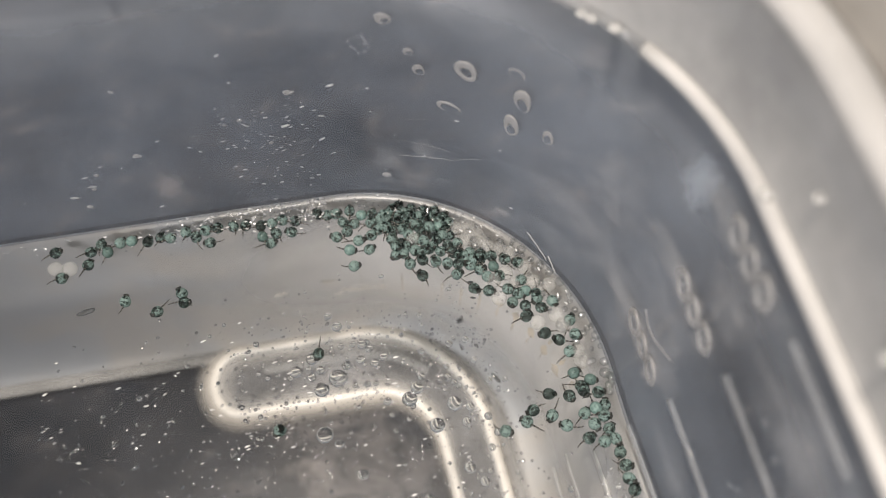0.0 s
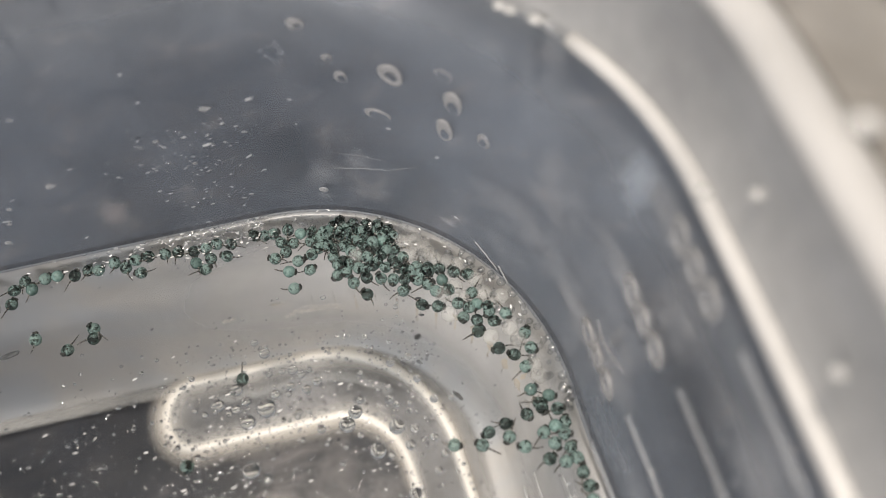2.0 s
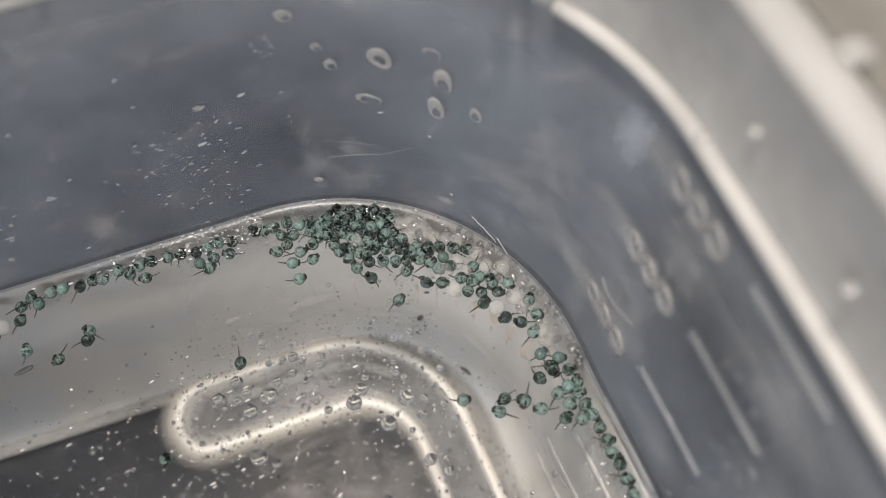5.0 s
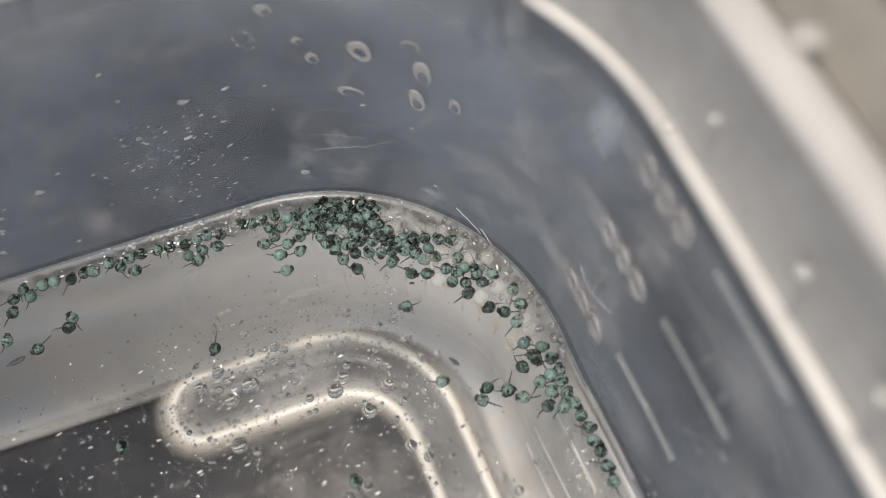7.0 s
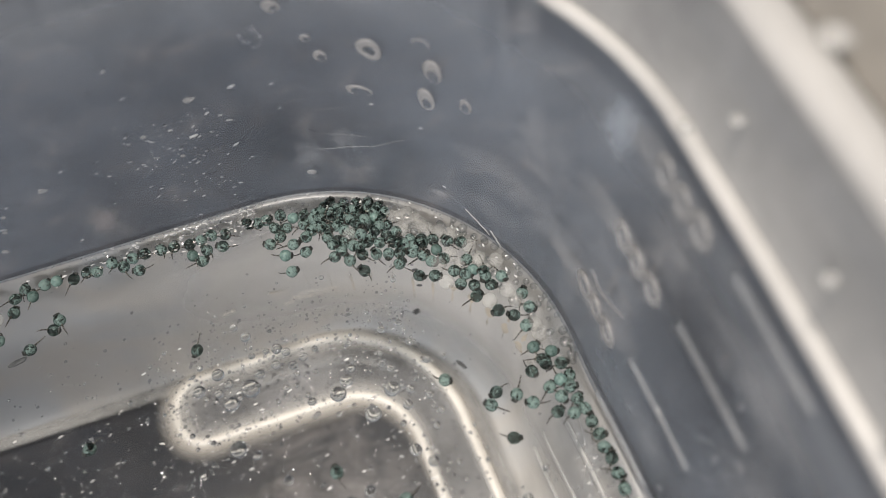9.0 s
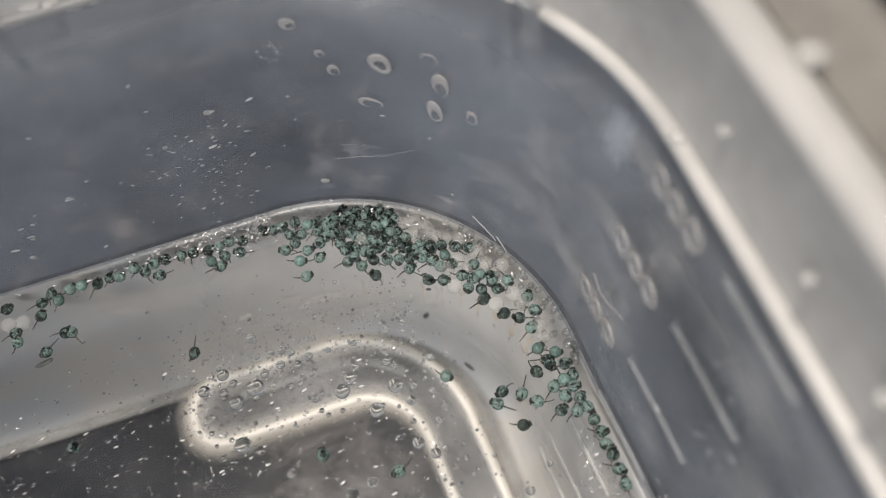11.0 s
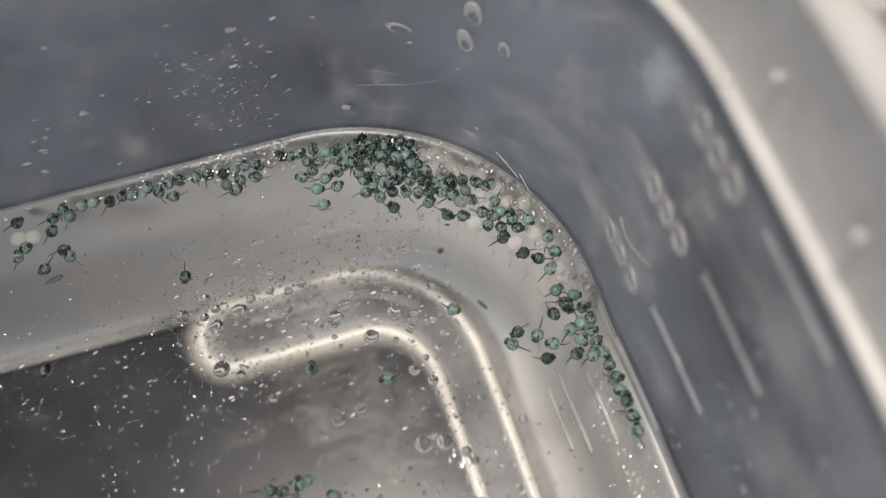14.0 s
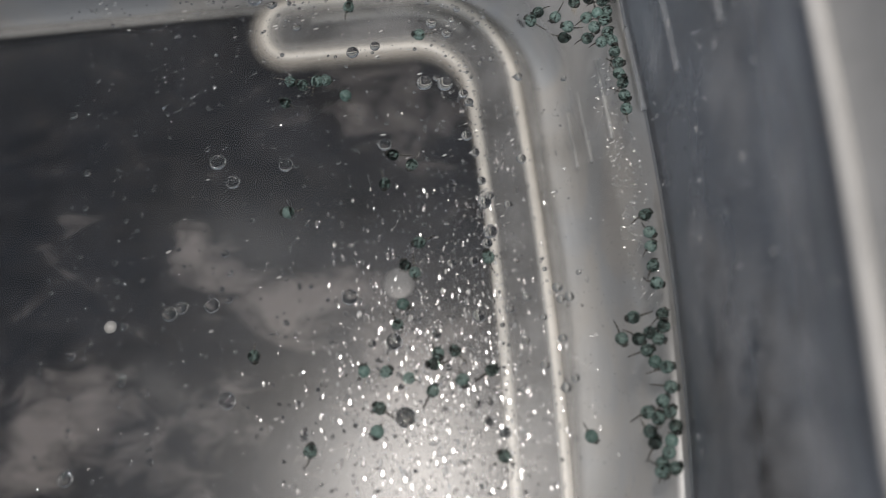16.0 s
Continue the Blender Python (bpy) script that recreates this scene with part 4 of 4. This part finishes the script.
# ---- bubbles, drops and flakes ----
def sprinkle(n, seed):
    """Places on the water: most over the ridge, the rest spread over the middle."""
    rnd = random.Random(seed)
    out = []
    while len(out) < n:
        k = rnd.random()
        if k < 0.36:
            u, v = rnd.uniform(-1.6, 1.0), rnd.gauss(3.05, 0.42)
        elif k < 0.52:
            u, v = rnd.uniform(-3.4, -0.2), rnd.gauss(2.6, 0.7)
        elif k < 0.74:
            u, v = rnd.gauss(0.85, 0.28), rnd.uniform(-3.2, 3.0)
        elif k < 0.86:
            u, v = rnd.gauss(0.1, 0.5), rnd.uniform(-3.2, -1.2)
        else:
            u, v = rnd.uniform(-3.4, 1.9), rnd.uniform(-3.2, 4.2)
        if u < 1.95 and v < 4.3:
            out.append((u, v))
    return out


TIP_BUBBLES = [
    (-0.99, 3.21, 0.095), (-1.22, 3.12, 0.077), (-1.25, 2.67, 0.084), (-1.08, 2.56, 0.047), (-1.3, 3.45, 0.064), (-1.21, 3.32, 0.049), (-1.33, 3.26, 0.046), (-1.53, 3.34, 0.064),
    (-0.62, 3.52, 0.053), (-0.53, 3.46, 0.044), (-0.36, 3.35, 0.047), (-0.49, 3.3, 0.046), (-0.67, 3.36, 0.047), (-0.86, 3.32, 0.049), (-0.92, 3.75, 0.054), (-0.74, 3.53, 0.035),
    (-0.9, 3.53, 0.035), (0.18, 2.58, 0.078), (0.56, 2.56, 0.05), (0.45, 2.76, 0.079), (0.63, 2.7, 0.045), (0.01, 2.98, 0.068), (0.09, 3.08, 0.043), (-0.11, 2.88, 0.079),
]
BEND_BUBBLES = [
    (0.5, 2.96, 0.037), (0.43, 3.03, 0.043), (0.87, 2.93, 0.04), (0.76, 3.16, 0.038), (0.53, 3.37, 0.041), (0.72, 3.39, 0.041), (0.76, 2.28, 0.038), (0.49, 2.13, 0.06),
    (0.63, 1.98, 0.054), (0.15, 3.34, 0.035), (0.44, 3.14, 0.032), (1.03, 2.91, 0.031), (-0.4, 2.89, 0.043), (-0.62, 3.1, 0.034), (-0.51, 3.09, 0.029), (-0.37, 2.75, 0.028),
    (-0.16, 2.68, 0.028), (-0.07, 1.91, 0.054), (-0.29, 1.86, 0.067), (0.79, 2.58, 0.042), (0.85, 2.41, 0.039), (-1.02, 3.88, 0.039), (-0.83, 2.24, 0.049),
]
SIDE_BUBBLES = [
    (0.65, 0.89, 0.057), (0.72, 0.69, 0.045), (0.76, 0.38, 0.044), (0.77, 0.15, 0.072), (0.8, -0.16, 0.071), (0.76, -0.28, 0.054), (0.62, -0.45, 0.048), (1.17, 0.58, 0.05),
    (1.23, 1.51, 0.046), (0.92, -0.95, 0.047), (0.63, -0.99, 0.068), (1.09, -0.85, 0.042), (0.65, 1.37, 0.052), (0.47, 1.51, 0.082), (0.26, 1.54, 0.082), (0.7, 1.27, 0.046),
    (0.83, 0.22, 0.044), (1.0, 0.1, 0.044), (1.38, -0.78, 0.047), (1.48, -0.88, 0.047), (1.4, -0.9, 0.042), (1.38, -1.27, 0.041), (1.36, -1.73, 0.051), (1.45, -1.65, 0.041),
]
POOL_BUBBLES = [
    (1.19, -1.51, 0.046), (1.04, -1.27, 0.041), (0.98, -1.72, 0.041), (0.63, -1.98, 0.05), (0.77, -2.09, 0.055), (-0.18, 0.87, 0.069), (-1.19, 0.74, 0.075), (-1.89, 0.84, 0.088),
    (-1.73, 0.6, 0.075), (0.41, -0.45, 0.049), (-0.11, -1.89, 0.102), (-1.75, -1.61, 0.085), (-0.18, -1.18, 0.084), (-0.58, -0.71, 0.081), (-1.91, -0.68, 0.077), (-2.32, -0.73, 0.077),
    (-2.21, -0.68, 0.066), (-3.22, -2.21, 0.073), (0.22, -1.14, 0.047), (0.55, -1.82, 0.041),
]

size = random.Random(11)
bubble = tagged(part("bubble", ball(1.0, (1, 1, 0.55), 18, 12), DROP), "clear round air bubble floating on the water", "bubble", "bubbles on the water")
first = True
FLOAT = []
SPREAD = [(u, v, r, 13.0) for u, v, r in TIP_BUBBLES + BEND_BUBBLES] + [(u, v, r, 16.0) for u, v, r in SIDE_BUBBLES + POOL_BUBBLES]
SPREAD += [(size.uniform(-3.6, 0.4), size.uniform(-2.4, 1.6), size.uniform(0.018, 0.042), 16.0) for k in range(34)]
for k, (u, v, r, home) in enumerate(SPREAD):
    m = TUB @ pose(u * CM, v * CM, -0.2 * r * CM)
    ob = bubble if first else copy_thing(bubble, m)
    ob.matrix_basis = m
    ob.scale = (r, r, r)
    first = False
    if k < 130:
        FLOAT.append((ob, m, (-0.035 - 0.03 * max(0.0, 0.6 - u), 0.035 + 0.02 * (3 - v) / 3), home))
# one wide flat bubble, its grey reflection put into the film's colour
film_bubble = tagged(part("wide_bubble", ball(0.17, (1, 1, 0.10), 28, 12), GREY_REFLECTION), "wide flat bubble on the water, its grey reflection painted", "bubble")
film_bubble.matrix_world = TUB @ pose(-0.11 * CM, -0.62 * CM, 0)
FLOAT.append((film_bubble, TUB @ pose(-0.11 * CM, -0.62 * CM, 0), (0.02, 0.19), 16.0))
# froth of thin-skinned bubbles in the corner, beside the eggs, and lumps of it that cling to the wall
froth = tagged(part("froth_bubble", ball(1.0, (1, 1, 0.6), 16, 10), WET), "thin-skinned froth bubble at the water's edge", "bubble", "froth bubbles")
first = True
for k in range(60):
    if k < 40:
        s, inset, r, z = 0.42 + 0.58 * k / 40 + size.uniform(-0.01, 0.01), size.uniform(0.05, 0.34), size.uniform(0.022, 0.045), 0.03
    else:
        s, inset, r, z = 0.55 + 0.035 * (k - 40) + size.uniform(-0.01, 0.01), size.uniform(0.0, 0.07), size.uniform(0.03, 0.06), 0.02
    at, turn = wall_spot(s, 0.0, inset)
    m = TUB @ Matrix.Translation(at + Vector((0, 0, z * CM)))
    ob = froth if first else copy_thing(froth, m)
    ob.matrix_basis = m
    ob.scale = (r, r, r)
    first = False


def grains(name, spots, squash, mat, label, category, tilt=0):
    """Very many small drops in one mesh."""
    unit = bmesh.new()
    bmesh.ops.create_icosphere(unit, subdivisions=2, radius=CM)
    verts = [v.co.copy() for v in unit.verts]
    faces = [[v.index for v in f.verts] for f in unit.faces]
    unit.free()
    allv, allf = [], []
    for at, turn, r in spots:
        base = len(allv)
        rot = pose(0, 0, 0, size.uniform(-tilt, tilt), size.uniform(-tilt, tilt), -turn)
        allv += [at + rot @ Vector((c.x * r * squash[0], c.y * r * squash[1], c.z * r * squash[2])) for c in verts]
        allf += [[i + base for i in f] for f in faces]
    me = bpy.data.meshes.new(name)
    me.from_pydata(allv, [], allf)
    for p in me.polygons:
        p.use_smooth = True
    me.materials.append(mat)
    ob = tagged(new(name, me), label, category, kind="stuff")
    ob.matrix_world = TUB
    return ob


spots = sprinkle(380, 5) + [(size.uniform(-3.6, 0.9), size.uniform(-3.0, 2.0)) for k in range(420)]
grains("small_bubbles", [(Vector((u, v, -0.002)) * CM, 0, size.uniform(0.020, 0.034) if k < 70 else size.uniform(0.011, 0.022)) for k, (u, v) in enumerate(spots)], (1, 1, 0.55), DROP,
       "small clear round bubbles scattered over the water", "bubbles")
fine_bubbles = grains("fine_bubbles", [(Vector((u, v, 0.0)) * CM, 0, 0.005 + 0.016 * size.random() ** 2) for u, v in sprinkle(3000, 9)], (1, 1, 0.22), FINE_DROP,
                      "fine clear bubbles scattered over the water", "bubbles", tilt=9)
spots = []
for k in range(430):
    j = size.random()
    if j < 0.42:
        s, z = size.gauss(-0.35, 0.40), abs(size.gauss(0.9, 0.45)) + 0.15
    elif j < 0.72:
        s, z = size.uniform(2.5, 6.3), size.uniform(0.1, 2.6)
    else:
        s, z = size.uniform(-4.5, 6.5), size.uniform(0.2, 3.2)
    at, turn = wall_spot(s, min(z, 3.25), 0.0)
    spots.append((at, turn, 0.005 + 0.015 * size.random() ** 4))
# Pale specks, most of them painted in place of droplet glints.
flecks = []
for k in range(300):
    j = size.random()
    if j < 0.5:
        s, z = size.gauss(-0.45, 0.40), abs(size.gauss(0.85, 0.45)) + 0.12
    elif j < 0.8:
        s, z = size.uniform(2.5, 6.3), size.uniform(0.1, 2.6)
    else:
        s, z = size.uniform(-4.0, 6.0), size.uniform(0.2, 3.2)
    at, turn = wall_spot(s, min(z, 3.25), 0.0)
    flecks.append((at, turn, 0.0025 + 0.012 * size.random() ** 3))
for s, z in ((-1.776, 1.18), (-2.2, 1.256), (-2.36, 0.964), (-2.333, 0.806), (-2.557, 0.665), (-2.45, 0.463), (-0.274, 1.325), (0.015, 1.045), (0.022, 1.40), (-0.863, 1.472), (-0.166, 1.79), (0.05, 1.824)):
    at, turn = wall_spot(s, z, 0.0)
    flecks.append((at, turn, size.uniform(0.016, 0.028)))
for k in range(110):
    j = size.random()
    s, z = (size.gauss(-0.3, 0.38), size.uniform(0.35, 1.75)) if j < 0.62 else (size.gauss(2.75, 0.2), size.gauss(1.75, 0.3)) if j < 0.84 else (size.uniform(2.6, 6.0), size.uniform(0.2, 2.8))
    at, turn = wall_spot(s, min(z, 3.25), 0.0)
    flecks.append((at, turn, 0.005 + 0.010 * size.random() ** 2))
for k in range(34):
    a = size.uniform(0, 6.3)
    at, turn = wall_spot(0.121 + 0.028 * math.cos(a) * size.uniform(0.3, 1), 2.37 + 0.16 * math.sin(a) * size.uniform(0.3, 1), 0.0)
    flecks.append((at, turn, size.uniform(0.003, 0.008)))
grains("wall_specks", flecks, (2.0, 0.4, 0.55), WHITE_SPECK, "pale specks and painted glints on the tub's wall", "specks", tilt=32)
streaks = []
for k in range(300):
    at, turn = wall_spot(size.uniform(2.4, 7.4), min(3.2, abs(size.gauss(1.5, 0.9)) + 0.1), 0.0)
    streaks.append((at, turn, 0.005 + 0.015 * size.random() ** 3))
for s, z in ((2.757, 0.343), (3.313, 0.628), (3.682, 2.655), (3.329, 2.459), (4.722, 2.284), (4.783, 1.024), (3.733, 1.08), (5.172, 2.096), (4.957, 2.765), (6.261, 2.857)):
    at, turn = wall_spot(s, z, 0.0)
    streaks.append((at, turn, size.uniform(0.016, 0.026)))
grains("wall_streaklets", streaks, (0.75, 0.4, 1.7), WHITE_SPECK, "pale upright dried streaks on the tub's wall", "specks", tilt=14)
grains("wall_droplets", spots, (1.2, 0.6, 0.8), FINE_DROP, "tiny clear droplets on the tub's wall", "droplets")
spots = []
for k in range(240):
    at, turn = wall_spot(size.uniform(2.0, 4.6), -0.02, size.uniform(0.1, 0.42))
    spots.append((Vector((at.x, at.y, 0.0)), turn, size.uniform(0.008, 0.018)))
grains("edge_bubbles", spots, (1, 1, 0.2), GLINT, "tiny bubbles along the water's edge", "bubbles", tilt=16)

spots = []
for k in range(800):
    s = -abs(size.gauss(0.2, 1.0)) if k < 500 else size.uniform(0.0, 0.55)
    at, turn = wall_spot(s, 0.0, abs(size.gauss(0.14, 0.13)))
    spots.append((Vector((at.x, at.y, 0.045 * CM)), turn, 0.005 + 0.013 * size.random() ** 2))
grains("edge_droplets", spots, (1.1, 0.9, 0.09), GLINT, "glinting droplets on the hatchlings at the water's edge", "droplets", tilt=24)

# Wet sparkles at the edge, put in as white specks.
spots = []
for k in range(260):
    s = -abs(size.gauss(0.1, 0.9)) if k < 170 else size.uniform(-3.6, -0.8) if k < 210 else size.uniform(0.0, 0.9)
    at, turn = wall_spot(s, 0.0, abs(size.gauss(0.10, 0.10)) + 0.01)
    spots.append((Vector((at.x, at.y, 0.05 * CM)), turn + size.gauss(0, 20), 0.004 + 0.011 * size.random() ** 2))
grains("edge_sparkles", spots, (1.9, 0.8, 0.2), WHITE_SPECK, "white specks painted for sparkles along the water's edge", "droplets", tilt=14)

spots = []
for k in range(1500):
    u, v = (size.gauss(0.25, 0.75), min(1.2, size.gauss(-1.6, 1.3))) if k < 850 else (size.gauss(0.95, 0.25), size.uniform(-3.0, 1.4)) if k < 1150 else (size.uniform(1.3, 2.2), size.uniform(-3.0, 1.2))
    if u < 2.2:
        spots.append((Vector((u, v, 0.0)) * CM, 0, (0.006 + 0.022 * size.random() ** 3) if k < 1150 else size.uniform(0.004, 0.010)))
for k in range(420):
    spots.append((Vector((size.uniform(-2.6, 0.6), size.gauss(2.4, 0.6), 0.0)) * CM, 0, size.uniform(0.004, 0.011)))
for k in range(600):
    spots.append((Vector((size.uniform(-3.6, 1.2), size.uniform(-3.0, 1.6), 0.0)) * CM, 0, size.uniform(0.003, 0.009)))
for k in range(800):
    u, v = size.gauss(0.2, 0.5), size.gauss(-1.6, 0.75)
    spots.append((Vector((u, v, 0.0)) * CM, 0, 0.006 + 0.028 * size.random() ** 2.5))
surface_lenses = grains("surface_droplets", spots, (0.7, 1.35, 0.10), GLINT, "flat glinting droplets on the water", "droplets", tilt=14)

# Highlights of small droplets, painted as white elongated flecks.
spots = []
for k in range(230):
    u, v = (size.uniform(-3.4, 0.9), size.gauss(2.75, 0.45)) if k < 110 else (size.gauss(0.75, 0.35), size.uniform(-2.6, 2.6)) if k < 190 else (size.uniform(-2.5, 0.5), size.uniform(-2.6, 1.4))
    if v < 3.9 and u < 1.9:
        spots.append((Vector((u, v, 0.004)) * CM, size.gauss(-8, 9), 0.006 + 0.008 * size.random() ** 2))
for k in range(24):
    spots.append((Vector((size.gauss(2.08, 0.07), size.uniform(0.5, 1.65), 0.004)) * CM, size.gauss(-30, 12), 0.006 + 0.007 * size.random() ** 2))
grains("bright_droplets", spots, (2.3, 0.75, 0.16), WHITE_SPECK, "white flecks painted for droplet glints on the water", "droplets", tilt=8)

# Sparkles of the glare are painted as white flecks among glossy droplets.
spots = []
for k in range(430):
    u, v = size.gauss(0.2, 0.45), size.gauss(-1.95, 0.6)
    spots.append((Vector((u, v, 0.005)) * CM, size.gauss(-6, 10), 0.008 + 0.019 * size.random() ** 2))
strong = [(Vector((size.gauss(0.15, 0.55), min(1.3, size.gauss(-1.6, 1.1)), 0.004)) * CM, size.gauss(-6, 12), 0.009 + 0.020 * size.random() ** 2) for k in range(400)]
grains("glossy_droplets", strong, (0.62, 1.5, 0.06), SPARKLE, "glossy droplets scattered over the water", "droplets", tilt=4)
grains("glare_droplets", spots, (0.62, 1.5, 0.16), WHITE_SPECK, "white flecks painted for sparkles in the water's glare", "droplets", tilt=8)

# The drops' milky colour and pale edge stand in for blurred glints.
drop = tagged(part("water_drop", ball(1.6, (1.0, 1.0, 0.3), 20, 12), PALE_DROP), "water drop on the tub, milky for its glint", "drop", "drops on the tub")
part("drop_edge", tube([Vector((1.55 * math.cos(radians(15 * k)), 1.55 * math.sin(radians(15 * k)), 0)) * CM for k in range(24)], 0.13, 0.10, closed=True, sides=6), SOFT_MARK, drop, "pale edge of the drop")
first = True
for u, v, z, r in ((2.82, 2.29, 3.44, 0.034), (2.23, 3.93, 3.44, 0.032), (2.08, 4.06, 3.44, 0.028), (2.02, 4.12, 3.44, 0.028), (3.18, 1.82, 4.58, 0.060), (2.84, 0.87, 3.9, 0.026), (2.88, 1.94, 3.9, 0.026),
                   (2.80, 0.11, 4.0, 0.03), (-1.35, 5.26, 3.44, 0.024), (-1.28, 5.26, 3.44, 0.03), (-1.17, 5.24, 3.44, 0.03), (-1.10, 5.26, 3.44, 0.028), (-0.80, 5.28, 3.44, 0.03), (-0.92, 5.26, 3.44, 0.028),
                   (-1.63, 5.20, 3.44, 0.03), (-0.70, 5.27, 3.44, 0.03), (-0.62, 5.26, 3.44, 0.03), (-0.34, 5.29, 3.44, 0.03), (-2.88, -0.82, 0.02, 0.036)):
    m = TUB @ pose(u * CM, v * CM, z * CM)
    ob = drop if first else copy_thing(drop, m)
    ob.matrix_basis = m
    ob.scale = (r, r, r)
    first = False
for s, z, r in ((-1.78, 1.20, 0.035), (-2.24, 0.98, 0.03), (-2.33, 0.76, 0.03), (-2.46, 0.48, 0.04), (-0.19, 1.80, 0.05), (0.17, 0.40, 0.06), (2.15, 1.05, 0.045), (-0.7, 1.5, 0.035), (-0.45, 1.1, 0.03), (3.3, 1.2, 0.04), (4.2, 0.9, 0.045), (3.9, 2.0, 0.05)):
    at, turn = wall_spot(s, z, 0.0)
    ob = copy_thing(drop, TUB @ Matrix.Translation(at) @ pose(0, 0, 0, 90, 0, -turn))
    ob.scale = (0.5 * r, 0.4 * r, 0.5 * r)


def flake(u, v, z, wide, long, turn):
    bm = bmesh.new()
    bmesh.ops.create_icosphere(bm, subdivisions=3, radius=CM)
    for p in bm.verts:
        p.co = Vector((p.co.x * long, p.co.y * wide, p.co.z * 0.012)) * (1 + 0.25 * noise.noise(p.co * 180))
    ob = tagged(part("debris_flake", bm, FLAKE), "small dark flake of debris in the water", "debris", "flakes of debris")
    ob.matrix_world = TUB @ pose(u * CM, v * CM, z * CM, 0, 0, turn)


for u, v, z, wide, long, turn in ((1.17, 4.20, -1.8, 0.035, 0.045, 20), (1.46, 3.36, -1.8, 0.024, 0.085, -60), (-2.86, 4.16, -0.02, 0.03, 0.10, 10), (1.18, 3.79, -0.02, 0.012, 0.035, -14), (1.17, 3.60, -0.02, 0.012, 0.030, -20)):
    flake(u, v, z, wide, long, turn)


def motions():
    for ob, m, rows in SWIMMERS:
        start = m.copy()
        track = []
        for k, (t, u, v) in enumerate(rows):
            to = TUB @ Vector((u * CM, v * CM, 0))
            track.append((t, Matrix.Translation(to) @ start.to_3x3().to_4x4() @ pose(0, 0, 0, 0, 0, 14 * math.sin(1.7 * k))))
        walk(ob, track)
    track, turn = [], None
    for k, (t, u, v) in enumerate(DART):
        a, b = DART[max(k - 1, 0)], DART[min(k + 1, len(DART) - 1)]
        want = math.degrees(math.atan2(b[2] - a[2], b[1] - a[1])) + 180
        turn = want if turn is None else turn + max(-75.0, min(75.0, (want - turn + 180) % 360 - 180))
        track.append((t, TUB @ pose(u * CM, v * CM, -0.05 * CM, 0, 0, turn)))
    walk(darter, track)
    for ob, m, (du, dv), home in DRIFTERS + FLOAT:
        track = []
        for t in (0, 6, 10, 13, 16):
            step = TUB.to_3x3() @ Vector((du * CM, dv * CM, 0)) * (t - home) * (0.6 if t < 10 else 1.0)
            track.append((t, Matrix.Translation(m.translation + step) @ m.to_3x3().normalized().to_4x4()))
        walk(ob, track)
    away = TUB.to_3x3() @ Vector((-0.03 * CM, 0.03 * CM, 0))
    walk(fine_bubbles, [(t, Matrix.Translation(away * (t - 8)) @ TUB) for t in (0, 8, 16)])


motions()
